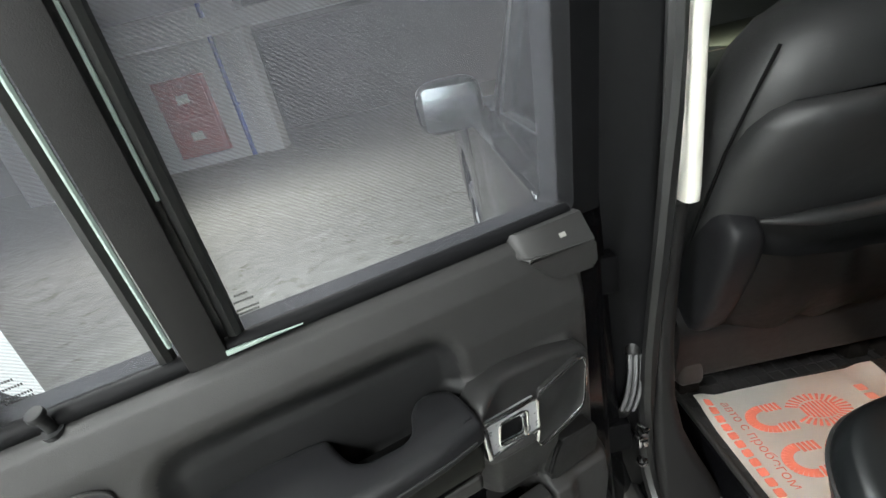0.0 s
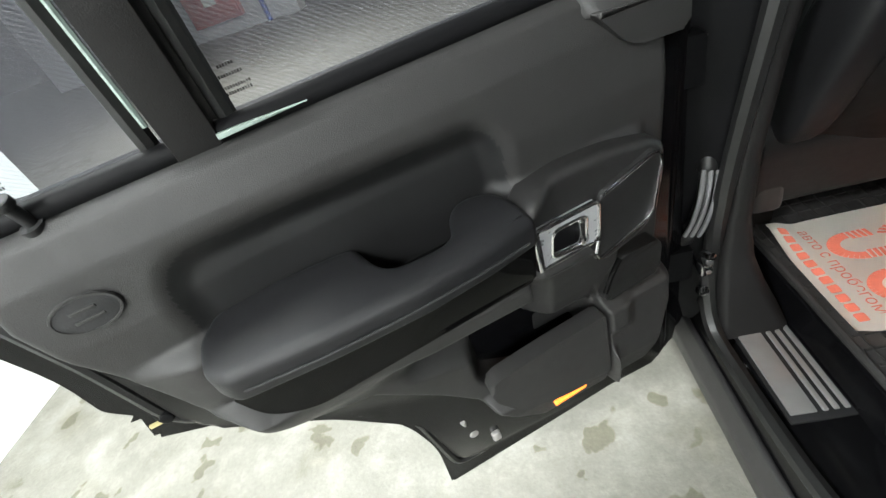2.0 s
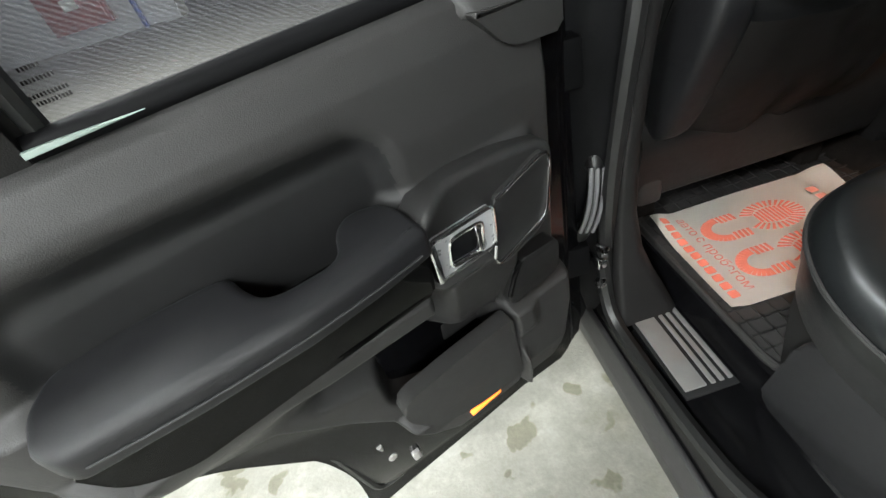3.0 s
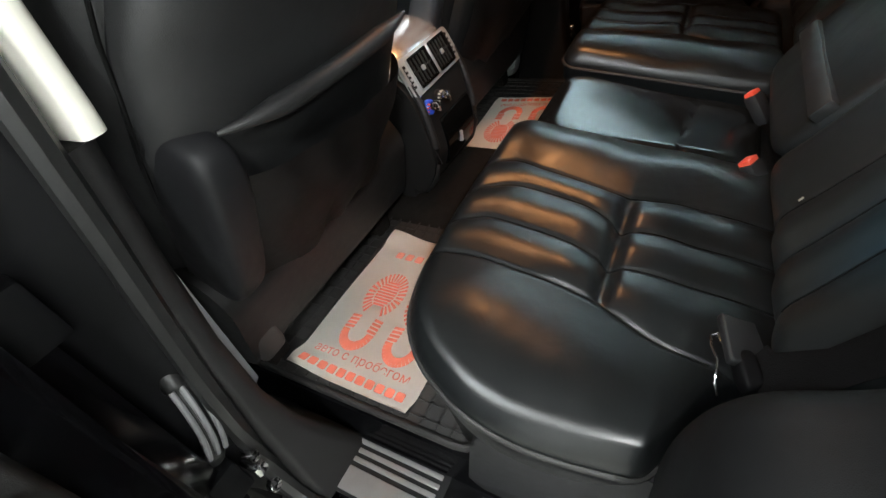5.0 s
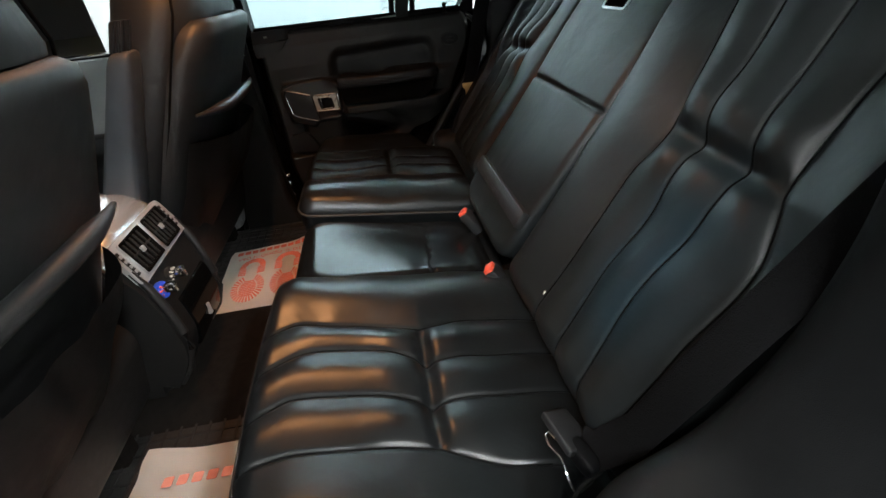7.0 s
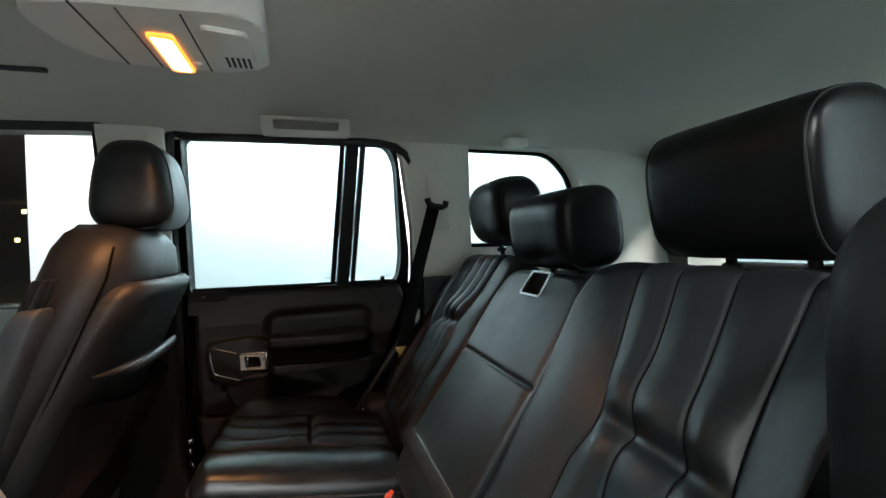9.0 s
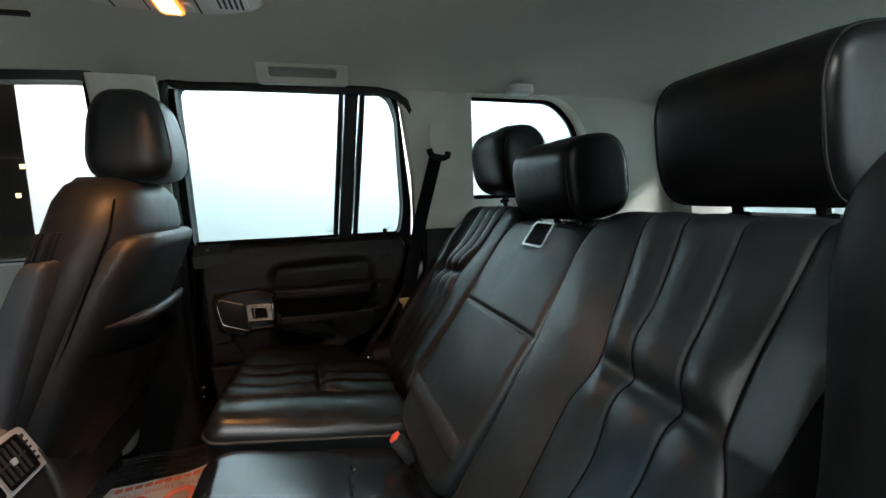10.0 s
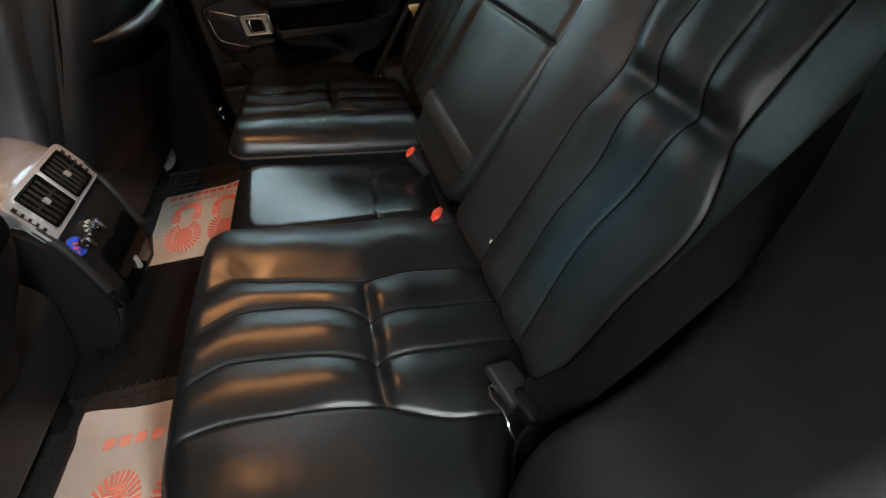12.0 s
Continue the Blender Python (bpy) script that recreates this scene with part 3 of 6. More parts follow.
def headliner():
    bm = bmesh.new()
    NX, NY = 40, 48
    for zz in (0.0, 0.03):
        G = []
        for i in range(NX + 1):
            x = -0.72 + 1.44 * i / NX
            row = []
            for j in range(NY + 1):
                y = -1.98 + 3.2 * j / NY
                e = abs(x) / 0.72
                z = 1.742 - 0.056 * e ** 9 - 0.03 * sstep(-1.4, -2.0, y) - 0.10 * sstep(0.7, 1.3, y)
                z -= 0.012 * sstep(0.02, 0.10, y) * (1 - sstep(0.40, 0.46, abs(x)))
                row.append(bm.verts.new((x, y, z + zz)))
            G.append(row)
        for i in range(NX):
            for j in range(NY):
                bm.faces.new((G[i][j], G[i + 1][j], G[i + 1][j + 1], G[i][j + 1]))
    return part("headliner", bm, HEADLINER, car, "pale grey woven headliner")


headliner()
part("roof_panel", box(-0.80, 0.80, -2.05, 1.3, 1.80, 1.86, 0.03), PAINT, car, "black painted roof")
part("sunroof_slot", box(0.300, 0.312, 0.10, 0.75, 1.722, 1.732, 0.002), TRIM_DARK, car, "dark edge of the sunroof blind")
for s in (-1, 1):
    # roof rail closing the gap above the doors, outside
    part("roof_rail", prism(fillet([(s * 0.70, 1.695), (s * 0.76, 1.70), (s * 0.84, 1.76), (s * 0.80, 1.84), (s * 0.70, 1.80)], 0.015), -2.0, 1.25, axes="xzy"), PAINT, car,
         "black painted roof rail")
    # rear pillar beside the back seat: ivory above, dark below
    pc = [(-0.752, 1.235), (-0.955, 1.235), (-0.955, 1.71), (-0.672, 1.71), (-0.712, 1.655), (-0.742, 1.42)]
    part("pillar_cover", prism(fillet(pc, 0.01), *sorted((s * 0.70, s * 0.76)), bevel=0.008, axes="yzx"), CREAM, car, "pale ivory rear pillar cover")
    # frame round the boot's side window
    hole = fillet([(-0.955, 1.33), (-1.46, 1.33), (-1.40, 1.60), (-1.31, 1.69), (-0.955, 1.695)], [0.01, 0.03, 0.06, 0.05, 0.01], 4)
    outer = fillet([(-0.955, 1.235), (-1.90, 1.235), (-1.86, 1.5), (-1.80, 1.715), (-0.955, 1.715)], [0.002, 0.002, 0.05, 0.05, 0.002], 4)
    part("side_frame", ring(outer, hole, *sorted((s * 0.70, s * 0.76)), axes="yzx"), CREAM, car, "pale ivory trim round the boot window")
    part("side_window", prism(fillet([(-0.94, 1.31), (-1.49, 1.31), (-1.42, 1.62), (-1.30, 1.71), (-0.94, 1.71)], 0.02), *sorted((s * 0.765, s * 0.769)), axes="yzx"), PANE_FAR, car,
         "tinted boot side window").visible_shadow = False
    part("window_seal", ring(fillet([(-0.94, 1.31), (-1.49, 1.31), (-1.42, 1.62), (-1.30, 1.705), (-0.94, 1.71)], [0.01, 0.03, 0.06, 0.05, 0.01], 4),
                             fillet([(-0.965, 1.345), (-1.445, 1.345), (-1.385, 1.60), (-1.30, 1.68), (-0.965, 1.685)], [0.01, 0.03, 0.06, 0.05, 0.01], 4),
                             *sorted((s * 0.770, s * 0.78)), axes="yzx"), RUBBER, car)
    part("quarter_trim", box(*sorted((s * 0.702, s * 0.76)), -0.985, -0.775, 0.84, 1.233, 0.01), TRIM_DARK, car, "dark trim below the rear pillar")
    part("boot_trim", box(*sorted((s * 0.66, s * 0.76)), -1.95, -0.98, 0.5, 1.235, 0.015), TRIM_DARK, car, "dark boot side trim")
    if s > 0:
        part("arch_panel", prism(fillet([(-0.585, 0.60), (-0.585, 0.86), (-0.64, 0.93), (-0.80, 0.95), (-0.80, 0.60)], 0.02), 0.779, 0.799, 0.004, axes="yzx"), JAMB, car, "dull black wheel arch panel")
    # rear wing outside
    wing = fillet([(-0.80, 1.2), (-2.05, 1.2), (-2.1, 0.5), (-1.95, 0.45), (-1.55, 0.45), (-1.48, 0.72), (-1.1, 0.88), (-0.72, 0.74), (-0.66, 0.86), (-0.73, 1.02)], 0.03)
    part("rear_wing", prism(wing, *sorted((s * 0.80, s * 0.93)), bevel=0.015, axes="yzx"), PAINT, car, "black painted rear wing")
    part("rear_corner", prism(fillet([(-1.82, 1.2), (-2.05, 1.2), (-1.96, 1.8), (-1.76, 1.8)], 0.02), *sorted((s * 0.60, s * 0.82)), bevel=0.01, axes="yzx"), CREAM, car,
         "pale ivory rear corner trim")
part("tailgate_lower", box(-0.80, 0.80, -2.10, -1.98, 0.45, 1.24, 0.02), TRIM_DARK, car, "dark lower tailgate")
part("tailgate_header", box(-0.70, 0.70, -2.0, -1.93, 1.66, 1.78, 0.015), CREAM, car, "pale ivory tailgate header")
part("rear_window", prism(fillet([(-0.62, 1.235), (0.62, 1.235), (0.60, 1.68), (-0.60, 1.68)], 0.03), -2.03, -2.025, axes="xzy"), PANE_FAR, car, "tinted rear window").visible_shadow = False
part("boot_floor", box(-0.66, 0.66, -2.0, -0.9, 0.46, 0.60, 0.01), CARPET, car, "black carpeted boot floor")

# front end of the cabin
dash = loft([[(x, y, z) for y, z in fillet([(0.98, 0.70), (0.93, 0.95), (0.97, 1.10), (1.08, 1.18), (1.5, 1.20), (1.5, 0.6), (1.05, 0.6)], 0.04)] for x in (-0.72, -0.3, 0.3, 0.72)])
part("dashboard", dash, TRIM_DARK, car, "black dashboard")
part("bulkhead", box(-0.8, 0.8, 1.46, 1.54, 0.3, 1.17), TRIM_DARK, car)
part("windscreen", prism([(-0.70, 0), (0.70, 0), (0.60, 0.66), (-0.60, 0.66)], 0, 0.006, axes="xyz"), PANE_FAR, car, "clear windscreen").matrix_local = pose(0, 1.52, 1.20, 128, 0, 0) @ pose(0, 0, 0)
for s in (-1, 1):
    part("screen_pillar", loft([[(s * (x + dx), y + dy, z) for dx, dy in ((0, 0), (0.06, 0), (0.06, 0.08), (0, 0.08))] for x, y, z in ((0.72, 1.45, 1.15), (0.66, 1.2, 1.45), (0.60, 1.0, 1.74))]),
         JAMB, car, "black windscreen pillar")
    part("front_wing", prism(fillet([(1.30, 1.16), (2.7, 1.08), (2.75, 0.6), (2.45, 0.45), (2.35, 0.8), (2.0, 0.95), (1.65, 0.8), (1.55, 0.42), (1.30, 0.42)], 0.03), *sorted((s * 0.78, s * 0.92)),
                             bevel=0.02, axes="yzx"), PAINT, car, "black painted front wing")
part("bonnet", box(-0.82, 0.82, 1.5, 2.75, 1.02, 1.12, 0.03), PAINT, car, "black painted bonnet")

# ---------------- wheels stand on the ground ----------------


def wheel(x, y):
    w = part("wheel", loft([[(a, r * math.cos(6.28319 * j / 40), 0.37 + r * math.sin(6.28319 * j / 40)) for j in range(40)] for a, r in
                            ((-0.12, 0.26), (-0.125, 0.34), (-0.09, 0.37), (0.09, 0.37), (0.125, 0.34), (0.12, 0.26))], caps=False), RUBBER, car, "black tyre on a silver alloy rim")
    w.matrix_local = pose(x, y, 0)
    part("rim", join(cyl((0, 0, 0.37), (1, 0, 0), 0.262, 0.20, 36), *[move(box(-0.11, 0.11, -0.025, 0.025, 0.03, 0.25, 0.008), pose(0, 0, 0.37, 72 * i)) for i in range(5)]), SILVER, w, "silver alloy rim")


for wx, wy in ((-0.80, -1.12), (0.80, -1.12), (-0.80, 1.95), (0.80, 1.95)):
    wheel(wx, wy)

# ---------------- doors ----------------
HINGE = (0.869, 0.034)
OPEN = 68.0


def lerp_table(tab, z):
    if z <= tab[0][0]:
        return tab[0][1]
    for (a, p), (b, q) in zip(tab, tab[1:]):
        if z <= b:
            return p + (q - p) * (z - a) / (b - a)
    return tab[-1][1]


REAR_EDGE = [(0.555, 0.38), (0.62, 0.45), (0.72, 0.544), (0.797, 0.635), (0.814, 0.698), (0.872, 0.773), (0.968, 0.812), (1.067, 0.862), (1.12, 0.878), (1.16, 0.876), (1.18, 0.868), (1.196, 0.862)]
FRONT_EDGE = [(0.555, 0.16), (0.60, 0.125), (0.70, 0.10), (1.196, 0.094)]


def rect(u, z, u0, u1, z0, z1, e=0.012):
    return sstep(u0 - e, u0 + e, u) * (1 - sstep(u1 - e, u1 + e, u)) * sstep(z0 - e, z0 + e, z) * (1 - sstep(z1 - e, z1 + e, z))


def recess_edge(u, z):
    """Distance from the rounded outline of the recess behind the armrest, negative inside it."""
    a, b = abs(u - 0.535) - 0.150, abs(z - 1.040 - 0.03 * (u - 0.54)) - 0.034
    return math.hypot(max(a, 0), max(b, 0)) + min(max(a, b), 0) - 0.050


def panel_depth(u, z):
    w = lerp_table([(0.555, 0.205), (0.62, 0.216), (0.80, 0.212), (0.95, 0.222), (1.08, 0.228), (1.15, 0.222), (1.185, 0.210), (1.197, 0.196)], z)
    # soft recess behind the armrest
    w -= (0.022 - 0.008 * sstep(0.60, 0.72, u)) * (1 - sstep(-0.030, 0.014, recess_edge(u, z)))
    # swelling under the armrest, running out to the rear edge below a break line
    w += 0.068 * sstep(0.345, 0.375, u) * (1 - sstep(0.69, 0.80, u)) * sstep(0.884 - 0.09 * sstep(0.50, 0.62, u), 0.906 + 0.02 * sstep(0.50, 0.62, u), z) * (1 - sstep(0.928, 0.944, z))
    w += 0.024 * sstep(0.690, 0.730, u) * (1 - sstep(0.745, 0.84, u)) * (1 - sstep(1.012, 1.034, z)) * sstep(0.86, 0.96, z)
    # block that carries the handle
    w += 0.012 * rect(u, z, 0.150, 0.362, 0.885, 1.025, 0.012) + (0.010 + 0.016 * sstep(0.76, 0.90, z)) * rect(u, z, 0.195, 0.346, 0.70, 0.90, 0.014)
    # hollow above the map pocket, and the pocket's base
    w -= 0.050 * rect(u, z, 0.340, 0.56, 0.768 + 0.25 * max(0, u - 0.43), 0.870 - 0.30 * max(0, u - 0.33), 0.026)
    w += 0.030 * rect(u, z, 0.0, 0.240, 0.0, 0.757, 0.007) + 0.030 * rect(u, z, 0.232, 0.470, 0.0, 0.655, 0.012)
    w -= 0.045 * rect(u, z, 0.252, 0.455, 0.665 + 0.5 * max(0, u - 0.38), 0.768, 0.016)
    w -= 0.012 * math.exp(-((u - 0.241) / 0.004) ** 2) * sstep(0.80, 0.76, z)
    # rounded outer rim
    d = min(lerp_table(REAR_EDGE, z) - u, u - lerp_table(FRONT_EDGE, z), (z - 0.555))
    w -= 0.03 * (1 - min(1, max(0, d) / 0.02)) ** 2
    return w


def make_door(side):
    s = 1 if side == "left" else -1
    door = None

    def put(name, bm, mat, parent=None, label="", angle=40):
        return part(name, warp(bm, lambda u, w, z: (s * (0.085 + 0.95 * (w - 0.2)), 0.004 - 0.866 * u, z + 0.012 if z > 1.2 else 1.212 + 0.885 * (z - 1.2))), mat, door, label, angle)

    # outer shell and edge
    shell = fillet([(-0.02, 1.195), (0.90, 1.195), (0.985, 1.19), (0.975, 1.10), (0.946, 1.0), (0.944, 0.93), (0.918, 0.897), (0.928, 0.846), (0.832, 0.806), (0.690, 0.700), (0.615, 0.590), (0.590, 0.470), (0.600, 0.33), (0.30, 0.345), (0.0, 0.365), (-0.02, 0.46)],
                   [0.01, 0.02, 0.03, 0.03, 0.03, 0.01, 0.01, 0.006, 0.03, 0.08, 0.08, 0.04, 0.006, 0.02, 0.03, 0.03], 5)
    door = put("car_door", warp(prism(shell, 0.0, 0.14, 0.012, axes="xzy"), lambda u, w, z: (u, w + (0.14 - w) * 0.88 * sstep(1.0, 1.19, z), z)), PAINT, None, "open rear door with black trim, armrest and tinted window" if side == "left" else "closed rear door with black trim")
    door.parent = car
    door.matrix_local = pose(-HINGE[0], HINGE[1], 0, 0, 0, -OPEN) if side == "left" else pose(HINGE[0], HINGE[1], 0)
    inner = fillet([(0.02, 1.19), (0.88, 1.19), (0.90, 1.12), (0.87, 1.0), (0.85, 0.86), (0.70, 0.75), (0.585, 0.62), (0.555, 0.45), (0.06, 0.42)], 0.03, 4)
    put("inner_shell", prism(inner, 0.13, 0.178, 0.008, axes="xzy"), PAINT, None, "black painted inner door sheet")
    put("edge_seal", tube([(u, 0.145, z) for u, z in fillet([(0.03, 1.17), (0.88, 1.185), (0.935, 1.13), (0.905, 1.0), (0.885, 0.87), (0.69, 0.735), (0.595, 0.60), (0.568, 0.40), (0.03, 0.41)], 0.03, 4)],
                        0.009, 8, closed=True, up=(0, 1, 0)), RUBBER, None, "black rubber edge seal")
    # moulded inner panel
    bm = bmesh.new()
    NU, NZ = 240, 190
    G = []
    for j in range(NZ + 1):
        z = 0.555 + 0.641 * j / NZ
        a, b = lerp_table(FRONT_EDGE, z), lerp_table(REAR_EDGE, z)
        G.append([bm.verts.new((a + (b - a) * i / NU, panel_depth(a + (b - a) * i / NU, z), z)) for i in range(NU + 1)])
    for j in range(NZ):
        for i in range(NU):
            f = bm.faces.new((G[j][i], G[j][i + 1], G[j + 1][i + 1], G[j + 1][i]))
            q = f.calc_center_median()
            f.material_index = 1 if recess_edge(q.x, q.z) < -0.004 else 0
    rim = G[0][:-1] + [r[-1] for r in G[:-1]] + G[-1][:0:-1] + [r[0] for r in G[:0:-1]]
    back = [bm.verts.new((v.co.x, 0.165, v.co.z)) for v in rim]
    for i in range(len(rim)):
        k = (i + 1) % len(rim)
        bm.faces.new((rim[k], rim[i], back[i], back[k]))
    panel = put("panel", bm, TRIM, None, "black grained inner door panel", 60)
    panel.data.materials.append(INSERT)
    # armrest with a pull recess
    plan = [(0.735, 0.245), (0.722, 0.211), (0.700, 0.198), (0.644, 0.195), (0.556, 0.202), (0.541, 0.208), (0.534, 0.236), (0.522, 0.262), (0.505, 0.273), (0.455, 0.274), (0.440, 0.264), (0.430, 0.232),
            (0.414, 0.215), (0.392, 0.213), (0.366, 0.224), (0.357, 0.248), (0.354, 0.296), (0.358, 0.304), (0.420, 0.315), (0.500, 0.322), (0.600, 0.320), (0.705, 0.312), (0.728, 0.288)]
    plan = fillet(plan, 0.009, 4)
    arm = put("armrest", soft_slab(plan, 1.000, 1.038, 0.0125), ARM_PAD, None, "padded black leather armrest with a pull recess", 70)
    put("stitching", tube([(u, 0.3222 - 0.42 * (u - 0.54) ** 2, 1.0145) for u in [0.372 + 0.322 * i / 20 for i in range(21)]], 0.0016, 6), TRIM_DARK, arm, "sewn seam along the edge")
    put("pull_well", prism(fillet([(0.550, 0.17), (0.545, 0.275), (0.530, 0.288), (0.440, 0.288), (0.425, 0.275), (0.420, 0.17)], 0.01), 0.940, 0.962, 0.003), SEAM, arm, "dark floor of the pull recess")
    # gloss strip under the armrest, with a folded edge
    strip = fillet([(0.360, 1.012), (0.366, 0.945), (0.505, 0.940), (0.657, 0.930), (0.700, 0.955), (0.714, 1.010)], [0.003, 0.006, 0.02, 0.03, 0.025, 0.008], 5)
    put("trim_strip", warp(prism(strip, 0.24, 0.300, 0.004, axes="xzy"), lambda u, w, z: (u, w + 0.006 * (z - 0.95) / 0.05 - 0.6 * max(0, 0.45 - u) ** 2, z)), GLOSS, None,
        "glossy black lacquered trim strip")
    # pod that carries the handle and the speaker
    pod = [(0.358, 1.018), (0.330, 1.031), (0.280, 1.037), (0.212, 1.032), (0.152, 1.021), (0.135, 1.006), (0.137, 0.960), (0.158, 0.896), (0.178, 0.884), (0.250, 0.862), (0.300, 0.868), (0.356, 0.898)]
    put("handle_pod", warp(soft_slab(fillet(pod, 0.012, 3), 0.20, 0.2555, 0.010), lambda a, b, c: (a, c - 0.034 * sstep(0.925, 0.868, b) * sstep(0.23, 0.27, a) + 0.028 * sstep(0.29, 0.355, a) * sstep(0.985, 1.012, b), b)), POD, None, "black pod round the handle", 70)
    # release handle
    k0, k1 = fillet([(0.249, 0.982), (0.341, 0.980), (0.346, 0.921), (0.254, 0.924)], 0.008, 3), fillet([(0.268, 0.971), (0.318, 0.970), (0.324, 0.931), (0.275, 0.928)], 0.009, 3)
    hb = put("handle_bezel", ring(k0, k1, 0.235, 0.2645, axes="xzy"), BEZEL, None, "satin silver handle bezel")
    for k in (k0, k1):
        put("rolled_edge", tube([(u, 0.2635, z) for u, z in k], 0.0032, 8, closed=True, up=(0, 1, 0)), CHROME, hb, "bright rolled edge")
    put("handle_bowl", prism(k1, 0.236, 0.257, axes="xzy"), JAMB, hb, "dark handle bowl")
    put("release_lever", box(0.274, 0.283, 0.25, 0.270, 0.930, 0.968, 0.004), CHROME, hb, "chrome release lever")
    put("bezel_rim", box(0.338, 0.349, 0.24, 0.272, 0.922, 0.982, 0.004), CHROME, hb, "bright rolled bezel edge")
    # speaker in front of the handle
    line = [(0.242, 0.985), (0.168, 1.009), (0.158, 1.008), (0.153, 1.000), (0.154, 0.986), (0.164, 0.930), (0.171, 0.918), (0.184, 0.912), (0.250, 0.889), (0.257, 0.891), (0.259, 0.902), (0.254, 0.921)]
    spk = put("speaker_cover", prism(fillet([(0.243, 0.987), (0.158, 1.014), (0.152, 0.99), (0.163, 0.928), (0.183, 0.910), (0.254, 0.888), (0.259, 0.92)], 0.01, 4), 0.225, 0.2615, 0.003, axes="xzy"), CABIN_DARK, None,
              "black speaker cover")
    put("chrome_trim", tube([(u, 0.2635, z) for u, z in line], 0.0024, 8), CHROME, spk, "thin chrome trim line")
    # lower grille, map pocket, lamp, badge
    vent = put("vent_cover", prism(fillet([(0.199, 0.840), (0.131, 0.838), (0.126, 0.824), (0.130, 0.774), (0.228, 0.763), (0.236, 0.776), (0.218, 0.815)], 0.008, 4), 0.19, 0.2385, 0.004, axes="xzy"), CABIN_DARK, None,
               "black lower speaker grille")
    put("vent_slot", tube([(0.200, 0.2355, 0.836), (0.216, 0.2355, 0.812), (0.230, 0.2355, 0.782)], 0.004, 8), GLOSS, vent)
    flap = fillet([(0.244, 0.753), (0.350, 0.747), (0.442, 0.737), (0.461, 0.722), (0.458, 0.690), (0.425, 0.640), (0.350, 0.612), (0.244, 0.606)], [0.004, 0.03, 0.012, 0.010, 0.03, 0.04, 0.03, 0.006], 5)
    put("pocket_flap", prism(flap, 0.222, 0.2495, 0.005, 3, axes="xzy"), TRIM, None, "black map pocket flap")
    put("door_lamp", prism(fillet([(0.296, 0.609), (0.360, 0.603), (0.361, 0.5955), (0.297, 0.602)], 0.002), 0.205, 0.2490, 0.001, axes="xzy"), DOOR_GLOW, None, "glowing orange door lamp")
    bd = put("badge", prism([(0.797 + 0.032 * math.cos(6.28319 * k / 32), 1.112 + 0.019 * math.sin(6.28319 * k / 32)) for k in range(32)], 0.215, 0.2285, 0.0015, axes="xzy"), TRIM_DARK, None, "oval badge plate")
    put("badge_rim", tube([(0.797 + 0.0325 * math.cos(6.28319 * k / 32), 0.2275, 1.112 + 0.0195 * math.sin(6.28319 * k / 32)) for k in range(32)], 0.0022, 6, closed=True, up=(0, 1, 0)), TRIM, bd)
    for dz, hw in ((0.0055, 0.013), (-0.0055, 0.015)):
        put("badge_bar", box(0.797 - hw, 0.797 + hw, 0.225, 0.2295, 1.110 + dz, 1.114 + dz, 0.001), TRIM, bd)
    # cover at the front corner with a small marker
    cb = prism(fillet([(0.082, 1.166), (0.208, 1.177), (0.170, 1.136), (0.148, 1.127), (0.082, 1.122)], [0.004, 0.008, 0.03, 0.03, 0.01], 5), 0.18, 0.233, 0.006, 3, axes="xzy")
    top = loft([[(u, w, z) for w, z in ((0.18, 1.160), (0.229 - k, 1.160 + 0.09 * (u - 0.08)), (0.231 - k, 1.166 + 0.09 * (u - 0.08)), (0.206 - k, 1.2045), (0.18, 1.2045))] for u, k in ((0.082, 0.0), (0.15, 0.0), (0.195, 0.004), (0.206, 0.012), (0.212, 0.022))])
    cb = join(cb, top)
    cv = put("corner_cover", cb, TRIM, None, "black tweeter cover at the window corner")
    put("marker", move(box(-0.0055, 0.0055, -0.0035, 0.0035, -0.001, 0.0012), pose(0.130, 0.2187, 1.1862, -54, 0, 0)), HINGE_PALE, cv, "small pale marker")
    # hook pin on the window sill
    put("hook_pin", join(cyl((0.790, 0.198, 1.205), (0.0, 0.35, 1), 0.006, 0.03, 12), cyl((0.790, 0.204, 1.221), (0.0, 0.35, 1), 0.009, 0.008, 14, bevel=0.002), cyl((0.79, 0.196, 1.194), (0, 0.3, 1), 0.011, 0.008, 14)),
        TRIM_DARK, None, "black locking pin")
    # window frame with tumblehome
    dv = 0.0 if side == "left" else 0.062
    lean = lambda u, w, z: (u, w + 0.15 * max(0, z - 1.2), z)
    o = fillet([(0.030, 1.19), (0.90, 1.19), (0.905, 1.30), (0.855, 1.66), (0.81, 1.715), (0.040, 1.715)], [0.004, 0.004, 0.05, 0.05, 0.06, 0.05], 5)
    i = fillet([(0.080, 1.202), (0.855, 1.202), (0.872, 1.29), (0.850, 1.62), (0.815, 1.685), (0.085, 1.690)], [0.015, 0.03, 0.04, 0.04, 0.06, 0.03], 5)
    fr = put("window_frame", warp(ring(o, i, 0.11, 0.190, axes="xzy"), lean), JAMB, None, "black window frame")
    put("window_divider", warp(prism([(0.606, 1.185), (0.652, 1.185), (0.646 + dv, 1.70), (0.598 + dv, 1.70)], 0.125, 0.196, 0.004, axes="xzy"), lean), PILLAR, fr, "dark grey window divider")
    for u0, u1 in ((0.592, 0.583 + dv), (0.670, 0.664 + dv)):
        put("divider_seal", warp(tube([(u0 + (u1 - u0) * k / 8, 0.176, 1.195 + 0.5 * k / 8) for k in range(9)], 0.010, 8), lean), RUBBER, fr)
